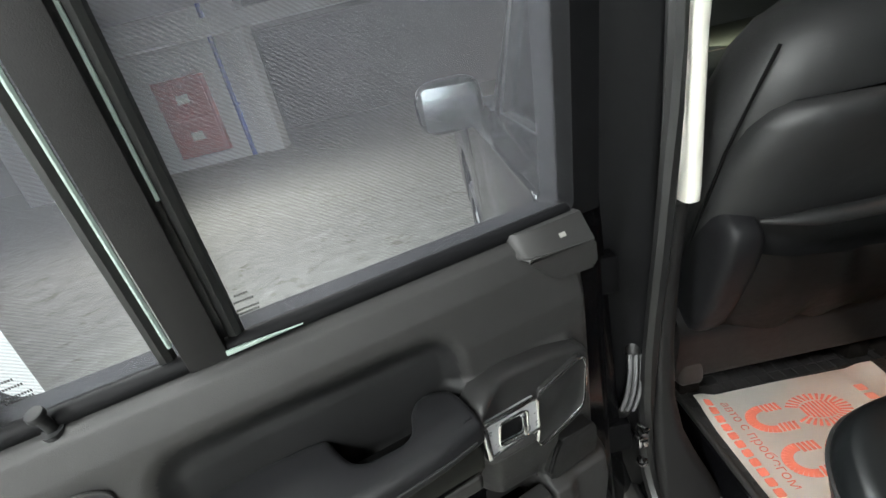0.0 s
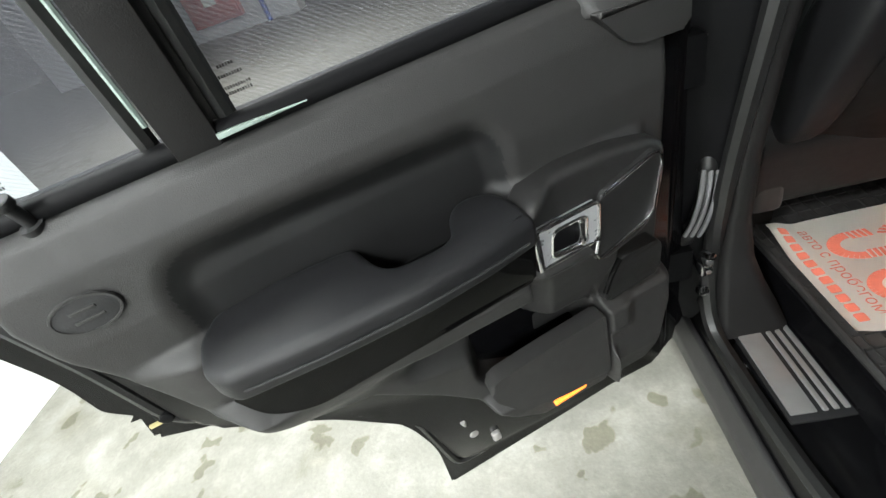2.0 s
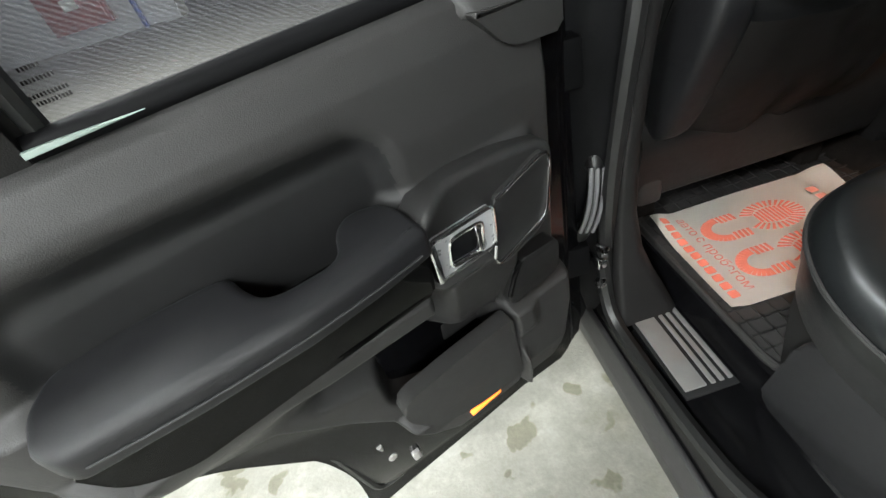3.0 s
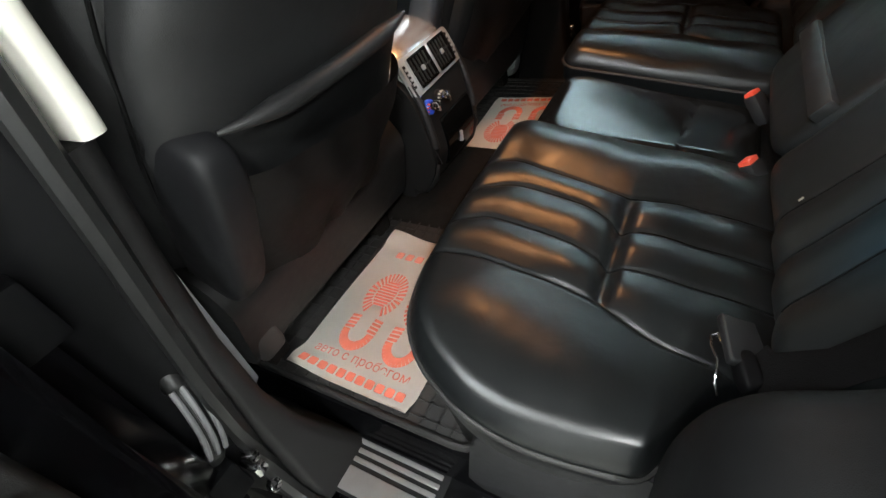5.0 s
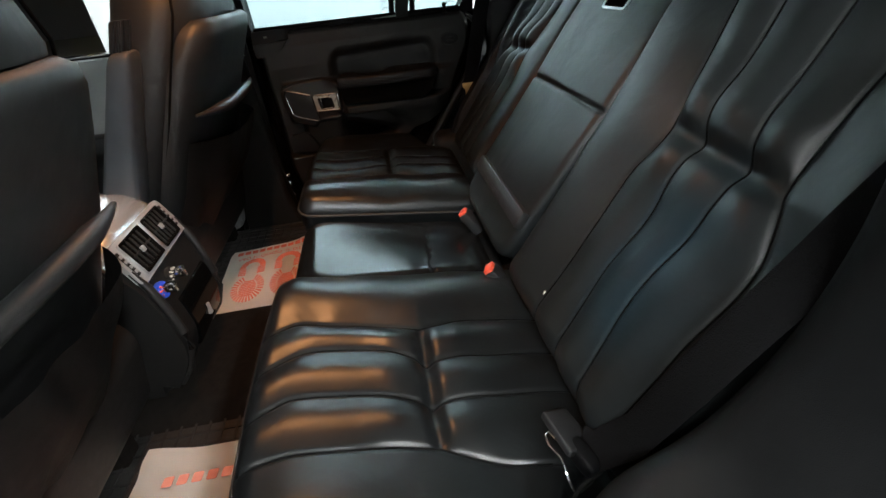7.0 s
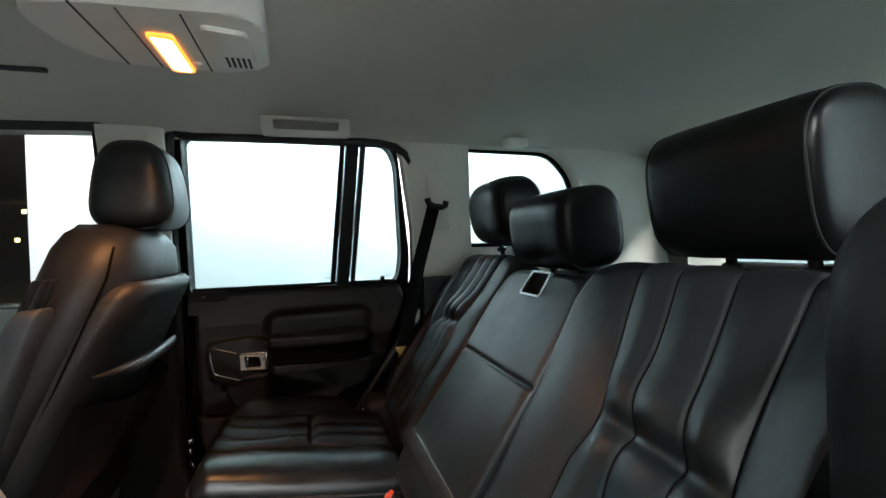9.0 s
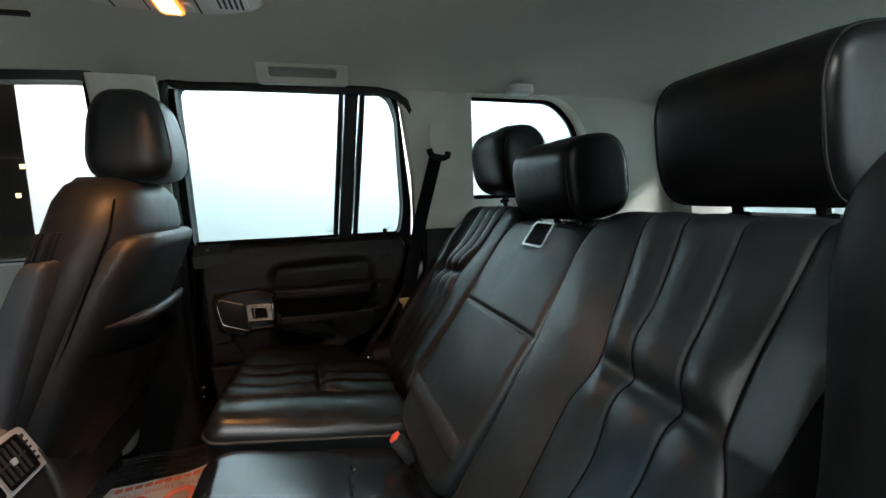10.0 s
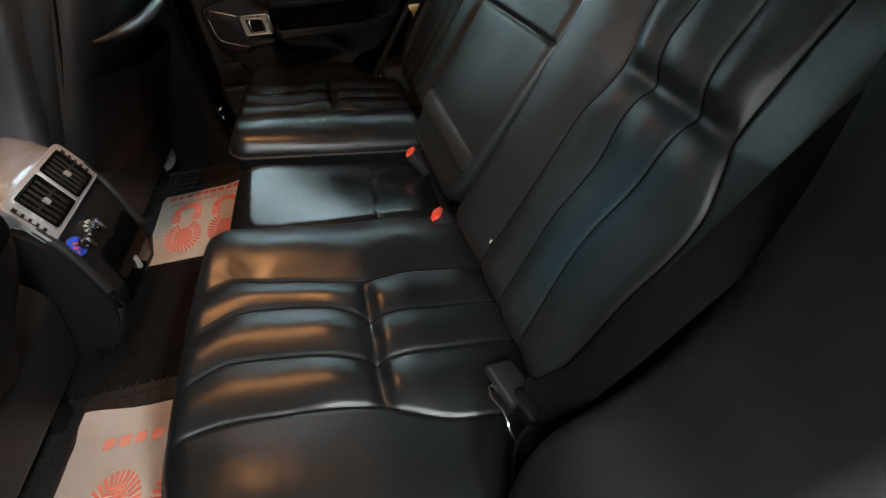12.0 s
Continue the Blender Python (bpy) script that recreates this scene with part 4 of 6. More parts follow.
    put("bright_line", warp(tube([(0.6575 + (dv - 0.005) * k / 8, 0.188, 1.23 + 0.46 * k / 8) for k in range(9)], 0.003, 6), lean), GLASS_EDGE, fr, "pale green glass edge")
    put("bright_line", warp(tube([(0.598 + 0.37 * dv + (0.6 * dv - 0.006) * k / 8, 0.184, 1.37 + 0.32 * k / 8) for k in range(9)], 0.0022, 6), lean), GLASS_EDGE, fr, "pale green glass edge")
    put("belt_seal", tube([(0.09 + 0.755 * k / 20, 0.184, 1.202) for k in range(21)], 0.012, 10), JAMB, None, "black rubber belt line seal")
    put("glass_edge", prism([(0.515, 1.203), (0.607, 1.2015), (0.607, 1.2065), (0.59, 1.2065)], 0.198, 0.2025, 0.0005, axes="xzy"), GLASS_EDGE, None, "pale worn glass edge")
    g = PANE if side == "left" else PANE_FAR
    for name, q in (("window_glass", [(0.07, 1.19), (0.615, 1.19), (0.607 + dv, 1.70), (0.07, 1.70)]), ("quarter_glass", [(0.64, 1.19), (0.885, 1.19), (0.88, 1.30), (0.86, 1.63), (0.83, 1.70), (0.635 + dv, 1.70)])):
        gl = put(name, warp(prism(q, 0.150, 0.155, axes="xzy"), lean), g, None, "tinted door glass")
        gl.visible_shadow = False
        a = 0.572 if name == "window_glass" else 0.82
        for dz, n in ((0.040, 6), (0.032, 9), (0.022, 11), (0.017, 10)):
            put("etched_mark", warp(join(*[box(a + 0.0028 * (k - n / 2), a + 0.0028 * (k - n / 2) + 0.0016, 0.1556, 0.1560, 1.205 + dz, 1.2078 + dz) for k in range(n)]), lean), HINGE_GREY, gl, "tiny etched glass marks")
    # latch on the rear edge, drain grommets at the lower edge
    put("latch", join(box(0.868, 0.902, 0.11, 0.150, 0.872, 0.898, 0.006), cyl((0.884, 0.150, 0.884), (0, 1, 0), 0.010, 0.014, 20, bevel=0.004)), JAMB, None, "black steel door latch")
    put("warning_strip", box(0.888, 0.920, 0.136, 0.1435, 0.868, 0.874, 0.001), SHADOWED, None, "thin yellow edge strip")
    put("drain_clip", cyl((0.510, 0.165, 0.520), (0, 1, 0), 0.010, 0.03, 14, bevel=0.003), STEEL, None, "bare metal clip on the lower door sheet")
    put("drain_clip", box(0.462, 0.480, 0.165, 0.186, 0.470, 0.495, 0.004), STEEL, None, "bare metal clip on the lower door sheet")
    put("drain_pipe", cyl((0.518, 0.172, 0.552), (0.1, 0.3, 1), 0.005, 0.05, 12), STEEL, None, "bare metal stub on the lower door sheet")
    return door


make_door("left"), make_door("right")

# ---------------- rear bench ----------------


def superell(c, r, e1=0.55, e2=0.55, nu=40, nv=24):
    """A rounded block: half sizes r; smaller exponents make it boxier."""
    f = lambda t, e: math.copysign(abs(t) ** e, t)
    rings = []
    for i in range(1, nv):
        v = -math.pi / 2 + math.pi * i / nv
        cv, sv = f(math.cos(v), e1), f(math.sin(v), e1)
        rings.append([(c[0] + r[0] * sv, c[1] + r[1] * cv * f(math.cos(6.28319 * j / nu), e2), c[2] + r[2] * cv * f(math.sin(6.28319 * j / nu), e2)) for j in range(nu)])
    return loft(rings)


def groove(d, w):
    return math.exp(-(d / w) ** 2)


def curve(tab, v):
    """A smooth value at v from rows of (place, value) in rising order."""
    k = 0
    while k < len(tab) - 2 and v > tab[k + 1][0]:
        k += 1
    (x0, y0), (x1, y1) = tab[k], tab[k + 1]
    g = (y1 - y0) / (x1 - x0)
    ga = (y1 - tab[k - 1][1]) / (x1 - tab[k - 1][0]) if k > 0 else g
    gb = (tab[k + 2][1] - y0) / (tab[k + 2][0] - x0) if k < len(tab) - 2 else g
    h = x1 - x0
    t = min(1.0, max(0.0, (v - x0) / h))
    return y0 * (2 * t ** 3 - 3 * t * t + 1) + ga * h * (t ** 3 - 2 * t * t + t) + y1 * (3 * t * t - 2 * t ** 3) + gb * h * (t ** 3 - t * t)


def upholstery(outline, r, fn, drop=0.0):
    """The upper surface of a stuffed pad with a free outline: surf(a, b) is its height, rolled off at the edge with radius r
    and raised or dented by fn; rim(angle) the outline's distance from the middle."""
    n = 1440
    P = [Vector(p) for p in outline]
    far, sup = [0.0] * n, [0.0] * n
    for i in range(n):
        d = Vector((math.cos(6.283185307 * i / n), math.sin(6.283185307 * i / n)))
        for p, q in zip(P, P[1:] + P[:1]):
            e = q - p
            den = d.x * e.y - d.y * e.x
            if abs(den) < 1e-12:
                continue
            t, u = (p.x * e.y - p.y * e.x) / den, (p.x * d.y - p.y * d.x) / den
            if t > 0 and -1e-9 <= u <= 1 + 1e-9:
                far[i] = t
                sup[i] = abs(p.x * e.y - p.y * e.x) / e.length
    for _ in range(3):
        far = [(far[i - 1] + 2 * far[i] + far[(i + 1) % n]) / 4 for i in range(n)]
    for _ in range(30):
        sup = [(sup[i - 1] + 2 * sup[i] + sup[(i + 1) % n]) / 4 for i in range(n)]

    def at(tab, g):
        f = (g / 6.283185307 % 1.0) * n
        i = int(f)
        return tab[i % n] * (1 - f + i) + tab[(i + 1) % n] * (f - i)

    def surf(a, b):
        g = math.atan2(b, a)
        d = max(0.0, 1 - math.hypot(a, b) / at(far, g)) * at(sup, g)
        e = r - math.sqrt(max(0.0, r * r - (r - d) ** 2)) if d < r else 0.0
        return fn(a, b) * min(1.0, d / 0.014) - e - drop * (1 - min(1.0, d / 0.09)) ** 2
    return surf, lambda g: at(far, g)


def stuffed(shape, hw, hl, low, nx, ny):
    """The mesh of an upholstered pad down to the height low."""
    surf, rim = shape
    bm = bmesh.new()

    def spread(i, k):
        t = 2 * i / k - 1
        return math.copysign(1 - (1 - abs(t)) ** 1.25, t)
    G = []
    for i in range(nx + 1):
        row = []
        for j in range(ny + 1):
            s, t = spread(i, nx), spread(j, ny)
            m = max(abs(s), abs(t))
            g = math.atan2(t * hl, s * hw)
            k = m * rim(g) if m else 0.0
            a, b = k * math.cos(g), k * math.sin(g)
            row.append(bm.verts.new((a, b, surf(a, b))))
        G.append(row)
    for i in range(nx):
        for j in range(ny):
            bm.faces.new((G[i][j], G[i + 1][j], G[i + 1][j + 1], G[i][j + 1]))
    edge = [G[i][0] for i in range(nx)] + [G[nx][j] for j in range(ny)] + [G[i][ny] for i in range(nx, 0, -1)] + [G[0][j] for j in range(ny, 0, -1)]
    lower = [bm.verts.new((v.co.x * 0.98, v.co.y * 0.98, low)) for v in edge]
    for i in range(len(edge)):
        k = (i + 1) % len(edge)
        bm.faces.new((edge[i], lower[i], lower[k], edge[k]))
    bm.faces.new(lower)
    return bm


def hump(t):
    return max(0.0, math.sin(math.pi * min(1.0, max(0.0, t)))) ** 1.3


def pleat(a, lines, height, seam):
    """Rounded pleats between sunken seams; outside the outer seams nothing."""
    f = -seam * sum(groove(a - q, 0.0034) for q in lines)
    for p, q in zip(lines, lines[1:]):
        if p <= a <= q:
            f += height * hump((a - p) / (q - p))
    return f


# seams of the cushion: place along the seat, place across it; the front pleats, then the rear ones
SEAMS_FRONT = (
    ((-0.03, -0.104), (0.023, -0.094), (0.081, -0.090), (0.137, -0.088), (0.171, -0.094), (0.215, -0.105)),
    ((-0.03, -0.041), (0.038, -0.021), (0.083, -0.014), (0.145, -0.012), (0.174, -0.026), (0.215, -0.045)),
    ((-0.03, 0.030), (0.034, 0.057), (0.084, 0.067), (0.140, 0.066), (0.175, 0.047), (0.215, 0.022)),
    ((-0.03, 0.098), (0.060, 0.116), (0.110, 0.121), (0.155, 0.129), (0.187, 0.117), (0.215, 0.105)))
SEAMS_REAR = (
    ((-0.25, -0.142), (-0.146, -0.135), (-0.095, -0.130), (-0.060, -0.118), (-0.02, -0.100)),
    ((-0.25, -0.041), (-0.196, -0.039), (-0.121, -0.036), (-0.063, -0.036), (-0.02, -0.040)),
    ((-0.25, 0.028), (-0.205, 0.030), (-0.139, 0.032), (-0.076, 0.034), (-0.02, 0.030)),
    ((-0.25, 0.100), (-0.160, 0.106), (-0.091, 0.113), (-0.056, 0.106), (-0.02, 0.098)))
CROSS = -0.026


def cushion_face(a, b):
    lines = [curve(t, b) for t in (SEAMS_FRONT if b > CROSS else SEAMS_REAR)]
    inside = lines[0] < a < lines[3]
    f = pleat(a, lines, 0.0056 if b > CROSS else 0.0062, 0.0024)
    if inside:
        g = b - CROSS
        w = 1 - abs((2 * a - lines[0] - lines[3]) / (lines[3] - lines[0])) ** 8
        f -= (0.0125 * groove(g, 0.010) - 0.004 * groove(g - 0.045, 0.03) - 0.004 * groove(g + 0.045, 0.03)) * w
    elif a >= lines[3]:
        f += 0.013 * hump((a - lines[3]) / 0.15)
    else:
        f += 0.0125 * hump((lines[0] - a) / 0.20)
    return f + 0.0035 * noise.noise((a * 9, b * 9, 3.1))


def center_face(a, b):
    # diagonal edge of the window's reflection, put into the shape by twisting the pad
    lean = max(-0.12, min(0.03, 0.02 - 0.62 * (0.16 - b)))
    return a * lean - 0.006 * groove(b + 0.073 + 0.07 * a, 0.0035) + 0.0015 * noise.noise((a * 8, b * 8, 7.7))


def outer_cushion(x, tilt=8):
    o = 1 if x < 0 else -1
    plan = [(0.268, -0.235), (0.272, 0.185), (0.244, 0.207), (0.12, 0.209), (-0.013, 0.205), (-0.122, 0.198), (-0.194, 0.179), (-0.241, 0.137), (-0.272, 0.075), (-0.281, 0.014), (-0.275, -0.045),
            (-0.262, -0.108), (-0.205, -0.140), (-0.150, -0.165), (-0.120, -0.235)]
    plan = fillet(plan, [0.03, 0.02, 0.02, 0.03, 0.03, 0.03, 0.03, 0.03, 0.03, 0.03, 0.03, 0.012, 0.03, 0.03, 0.03], 4)
    plan = [(o * a, b) for a, b in plan][::o]
    shape = upholstery(plan, 0.028, lambda a, b: cushion_face(o * a, b), 0.006)
    surf, rim = shape
    body = part("cushion", stuffed(shape, 0.27, 0.21, -0.075, 280, 180), LEATHER, bench, "pleated black leather seat cushion with piped edge", 70)
    ring_ = [(rim(g) * math.cos(g), rim(g) * math.sin(g)) for g in [6.283185 * i / 200 for i in range(200)]]
    part("piping", tube([(a * 1.004, b * 1.004, surf(a, b) - 0.003) for a, b in ring_], 0.0036, 8, closed=True), TRIM, body, "grey black leather piping")
    runs = [[(curve(t, b), b) for b in [CROSS + (0.192 - CROSS) * i / 40 for i in range(41)]] for t in SEAMS_FRONT]
    runs += [[(curve(t, b), b) for b in [-0.225 + (CROSS + 0.225) * i / 40 for i in range(41)]] for t in SEAMS_REAR]
    runs[4] = [(a, b) for a, b in runs[4] if b > -0.15]
    for run in runs:
        part("seam", tube([(o * a, b, surf(o * a, b) + 0.0003) for a, b in run], 0.0012, 6), SEAM, body, "sunken black seam")
    # smooth skirt below the piping, drawn in a little towards the floor
    part("side_skirt", loft([[(a * k, b * k, z) for a, b in ring_] for z, k in ((-0.034, 0.99), (-0.06, 0.985), (-0.10, 0.955), (-0.135, 0.93))]), LEATHER_SIDE, body, "smooth black leather skirt")
    body.matrix_local = pose(x, -0.37, 0.880, tilt, 0, 0)


bench = thing("rear_seat", "black leather rear bench seat with three headrests", "car seat", pose(0, 0, 0))
outer_cushion(-0.42)
outer_cushion(0.412)
mid = part("center_cushion", pillow(0.141, 0.200, -0.08, 0.0, center_face, n=7, r=0.03, nx=60, ny=80), LEATHER_FLAT, bench, "smooth black leather middle cushion", 70)
mid.matrix_local = pose(-0.004, -0.375, 0.842, 8, 0, 0)
part("front_skirt", box(-0.135, 0.135, 0.165, 0.196, -0.18, -0.05, 0.01), LEATHER_SIDE, mid)
part("seat_base", prism(fillet([(-0.24, 0.58), (-0.215, 0.74), (-0.23, 0.80), (-0.58, 0.78), (-0.67, 0.58)], 0.03), -0.63, 0.63, axes="yzx"), CABIN_DARK, car, "dark plastic seat base")
for s in (-1, 1):
    part("seat_base_side", prism(fillet([(-0.25, 0.555), (-0.28, 0.74), (-0.36, 0.80), (-0.56, 0.82), (-0.67, 0.7), (-0.67, 0.555)], 0.03), *sorted((s * 0.632, s * 0.672)), bevel=0.008, axes="yzx"), TRIM_DARK, car,
         "dark seat side cover")

BACK = 35.0


def back_frame(x, z):
    """Origin on the backrest's face at height z; a runs to the left, b up the back, c out of it."""
    c, q = math.cos(radians(BACK)), math.sin(radians(BACK))
    return Matrix.LocRotScale((x, -0.587 - 0.70 * (z - 0.931), z), Matrix(((-1, 0, 0), (0, -q, c), (0, c, q))).to_quaternion(), None)


# seams of the backrest: place up the back, place across it
BACK_SEAMS = (
    ((-0.28, -0.050), (-0.18, -0.052), (-0.111, -0.059), (-0.049, -0.066), (-0.012, -0.066), (0.021, -0.056), (0.05, -0.055), (0.118, -0.078), (0.229, -0.107), (0.29, -0.117)),
    ((-0.28, 0.030), (-0.179, 0.018), (-0.123, 0.010), (-0.053, 0.010), (-0.001, 0.003), (0.047, 0.0), (0.095, -0.014), (0.235, -0.041), (0.29, -0.049)),
    ((-0.28, 0.102), (-0.198, 0.086), (-0.148, 0.076), (-0.097, 0.071), (-0.037, 0.074), (0.008, 0.073), (0.041, 0.070), (0.096, 0.057), (0.144, 0.047), (0.242, 0.035), (0.29, 0.029)),
    ((-0.28, 0.166), (-0.157, 0.161), (-0.115, 0.159), (-0.057, 0.160), (-0.021, 0.155), (0.002, 0.145), (0.024, 0.133), (0.039, 0.124), (0.105, 0.115), (0.219, 0.112), (0.29, 0.111)))


def back_face(a, b):
    lines = [curve(t, b) for t in BACK_SEAMS]
    f = pleat(a, lines, 0.0056, 0.0020)
    if lines[0] < a < lines[3]:
        # the upper pleats end in a soft fold over the lower ones
        w = 1 - abs((2 * a - lines[0] - lines[3]) / (lines[3] - lines[0])) ** 6
        g = b - 0.046 + 0.05 * (a - 0.03)
        f += (0.0085 * groove(g - 0.040, 0.036) - 0.0110 * groove(g, 0.0135) + 0.0050 * groove(g + 0.042, 0.032)) * w
    elif a >= lines[3]:
        q = (a - lines[3]) / 0.10
        f += 0.022 * sstep(-0.1, 0.8, q) - 0.0007 - 0.05 * max(0.0, q - 0.7)
    else:
        f += 0.007 * hump((lines[0] - a) / 0.17)
    return f + 0.0035 * noise.noise((a * 8, b * 8, 11.3))


def rear_back(x, wide):
    o = 1 if x < 0 else -1
    plan = fillet([(-0.190, -0.275), (0.205, -0.275), (0.222, -0.05), (0.212, 0.15), (0.195, 0.245), (0.150, 0.276), (-0.170, 0.278), (-0.228, 0.258), (-0.246, 0.20), (-0.234, 0.08), (-0.207, -0.083)], 0.025, 4)
    if x > 0:
        # the narrower seat draws in towards its foot on the door side
        plan = [(a * (1 - 0.20 * sstep(0.16, -0.16, b)) if a > 0 else a, b) for a, b in plan]
    plan = [(o * wide * a, b) for a, b in plan][::o]
    shape = upholstery(plan, 0.042, lambda a, b: back_face(o * a / wide, b))
    surf, rim = shape
    body = part("backrest", stuffed(shape, 0.225 * wide, 0.275, -0.06, 240, 260), LEATHER_TINTED if x < 0 else LEATHER_BACK, bench, "pleated black leather backrest", 70)
    ring_ = [(rim(g) * math.cos(g), rim(g) * math.sin(g)) for g in [6.283185 * i / 160 for i in range(160)]]
    part("piping", tube([(a * 1.003, b * 1.003, surf(a, b) - 0.004) for a, b in ring_], 0.0034, 8, closed=True), LEATHER_SIDE, body)
    for t in BACK_SEAMS:
        run = [(o * wide * curve(t, b), b) for b in [-0.25 + 0.505 * i / 80 for i in range(81)]]
        part("seam", tube([(a, b, surf(a, b) + 0.0002) for a, b in run], 0.0012, 6), SEAM, body, "sunken black seam")
    part("back_shell", loft([[(a * k, b * k, z) for a, b in ring_] for z, k in ((-0.05, 0.985), (-0.13, 0.97))]), TRIM_DARK, body)
    body.matrix_local = pose(0, -0.038 if x > 0 else 0.0, 0) @ back_frame(x, 1.10)


rear_back(-0.398, 1.0)
rear_back(0.360, 0.83)
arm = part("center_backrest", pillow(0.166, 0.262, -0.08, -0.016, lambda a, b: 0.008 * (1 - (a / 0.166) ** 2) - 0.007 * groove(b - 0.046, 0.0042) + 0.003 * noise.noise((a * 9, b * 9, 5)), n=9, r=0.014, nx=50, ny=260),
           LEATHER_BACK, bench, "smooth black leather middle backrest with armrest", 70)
arm.matrix_local = back_frame(0.0, 1.085)
part("latch_bezel", ring(fillet([(-0.030, 0.196), (0.052, 0.196), (0.048, 0.252), (-0.026, 0.252)], 0.008), fillet([(-0.026, 0.200), (0.048, 0.200), (0.044, 0.248), (-0.022, 0.248)], 0.006), -0.020, -0.0055),
     SILVER, arm, "thin silver latch bezel")
part("latch_well", prism(fillet([(-0.026, 0.200), (0.048, 0.200), (0.044, 0.248), (-0.022, 0.248)], 0.006), -0.02, -0.0075), CARPET, arm, "dark latch well")
part("lower_band", box(-0.150, 0.160, -0.190, -0.155, -0.04, -0.002, 0.006), LEATHER_SIDE, arm, "folded leather band at the foot of the armrest")


def headrest_seam(c, r, e1, e2, k, mat, parent, shape=lambda a, b, z: (a, b, z)):
    """A sewn line round a rounded block at the share k of its half width."""
    h = (1 - abs(k) ** (2 / e1)) ** (e1 / 2)
    f = lambda v: math.copysign(abs(v) ** e2, v)
    part("seam", tube([shape(c[0] + r[0] * k, c[1] + (r[1] * h + 0.0006) * f(math.cos(g)), c[2] + (r[2] * h + 0.0006) * f(math.sin(g))) for g in [6.28319 * i / 48 for i in range(48)]],
                      0.0018, 6, closed=True, up=(1, 0, 0)), mat, parent)


def rear_headrest(x, y, z, rx, ry, rz, label, e1=0.46, e2=0.72):
    body = part("headrest", superell((0, 0, 0), (rx, ry, rz), e1, e2, 56, 34), LEATHER, bench, label, 70)
    body.matrix_local = pose(x, y, z, -8)
    for k in (-0.90, 0.90):
        headrest_seam((0, 0, 0), (rx, ry, rz), e1, e2, k, LEATHER_SIDE, body)
    for k in (-0.45, 0.45):
        part("post", tube([(rx * k, 0.0, -rz + 0.01), (rx * k, -0.005, -rz - 0.06)], 0.007, 12), TRIM_DARK, body, "dark steel headrest post")
        part("collar", cyl((rx * k, -0.002, -rz - 0.018), (0, 0, 1), 0.014, 0.012, 16, bevel=0.002), TRIM_DARK, body)


rear_headrest(-0.378, -0.948, 1.410, 0.119, 0.076, 0.091, "large padded black leather headrest", 0.20, 0.66)
rear_headrest(0.395, -0.948, 1.436, 0.134, 0.074, 0.094, "large padded black leather headrest")
rear_headrest(0.006, -0.898, 1.370, 0.119, 0.066, 0.078, "smaller padded black leather headrest", 0.24, 0.66)

prof = fillet([(-0.484, 0.74), (-0.484, 0.86), (-0.498, 0.925), (-0.528, 0.970), (-0.585, 1.000), (-0.632, 1.075), (-0.652, 1.15), (-0.654, 1.22), (-0.650, 1.31), (-0.668, 1.36), (-0.73, 1.39), (-0.86, 1.40), (-0.86, 0.74)],
              [0.02, 0.03, 0.03, 0.03, 0.03, 0.03, 0.03, 0.03, 0.03, 0.03, 0.03, 0.02, 0.02], 4)
part("side_bolster", warp(soft_slab(prof, 0.0, 0.142, 0.045, 7, 0.012), lambda y, z, d: (-0.765 + d, y, z)), BOLSTER, bench, "rounded dark cloth side bolster", 70)
pad = part("side_bolster", pillow(0.080, 0.30, -0.14, 0.045, lambda a, b: 0.012 * math.cos(a * 18), n=4, r=0.06, nx=36, ny=60), BOLSTER, bench, "rounded dark cloth side bolster", 70)
for v in pad.data.vertices:
    v.co.x *= 0.45
    v.co.z = min(v.co.z, 0.05) - 0.10
pad.matrix_local = back_frame(0.648, 1.10)


def belt(pts, name, label, up=(1, 0, 0.05), r=0.023):
    t = thing(name, label, "seat belt", pose(0, 0, 0))
    V = [Vector(p) for p in pts]
    part("strap", tube(V, r, 12, flat=0.06, up=up), WEB, t, "black woven strap")
    return t


b1 = belt([(0.690, -0.820, 1.485), (0.690, -0.758, 1.274), (0.690, -0.690, 0.97), (0.688, -0.658, 0.861), (0.680, -0.621, 0.752)], "seat_belt", "black woven seat belt with a steel tongue")
part("tongue", prism(fillet([(-0.720, 1.004), (-0.668, 1.004), (-0.672, 0.988), (-0.680, 0.984), (-0.680, 0.948), (-0.706, 0.948), (-0.706, 0.984), (-0.716, 0.988)], 0.003, 2), 0.682, 0.6865, 0.001, axes="yzx"), BRASS, b1, "gold tinted steel tongue")
part("guide", tube([(0.686, -0.795, 1.505), (0.686, -0.80, 1.488), (0.684, -0.815, 1.478), (0.684, -0.845, 1.474), (0.686, -0.858, 1.480), (0.686, -0.862, 1.494)], 0.011, 10), TRIM_DARK, b1, "black belt guide")
part("guide_plate", box(0.692, 0.699, -0.875, -0.800, 1.40, 1.585, 0.003), CREAM, b1, "ivory height adjuster plate")
b2 = belt([(-0.72, -0.85, 1.485), (-0.650, -0.850, 1.37), (-0.610, -0.729, 1.194), (-0.610, -0.698, 1.154), (-0.612, -0.670, 1.120), (-0.610, -0.643, 1.080), (-0.608, -0.604, 1.021), (-0.592, -0.578, 0.940), (-0.570, -0.552, 0.890), (-0.556, -0.543, 0.884)], "seat_belt", "black woven seat belt lying over the bolster", (0, 0.82, 0.57), 0.021)
part("guide", join(box(-0.745, -0.715, -0.885, -0.81, 1.475, 1.50, 0.008), box(-0.705, -0.695, -0.88, -0.81, 1.485, 1.58, 0.004)), TRIM_DARK, b2, "black belt guide")
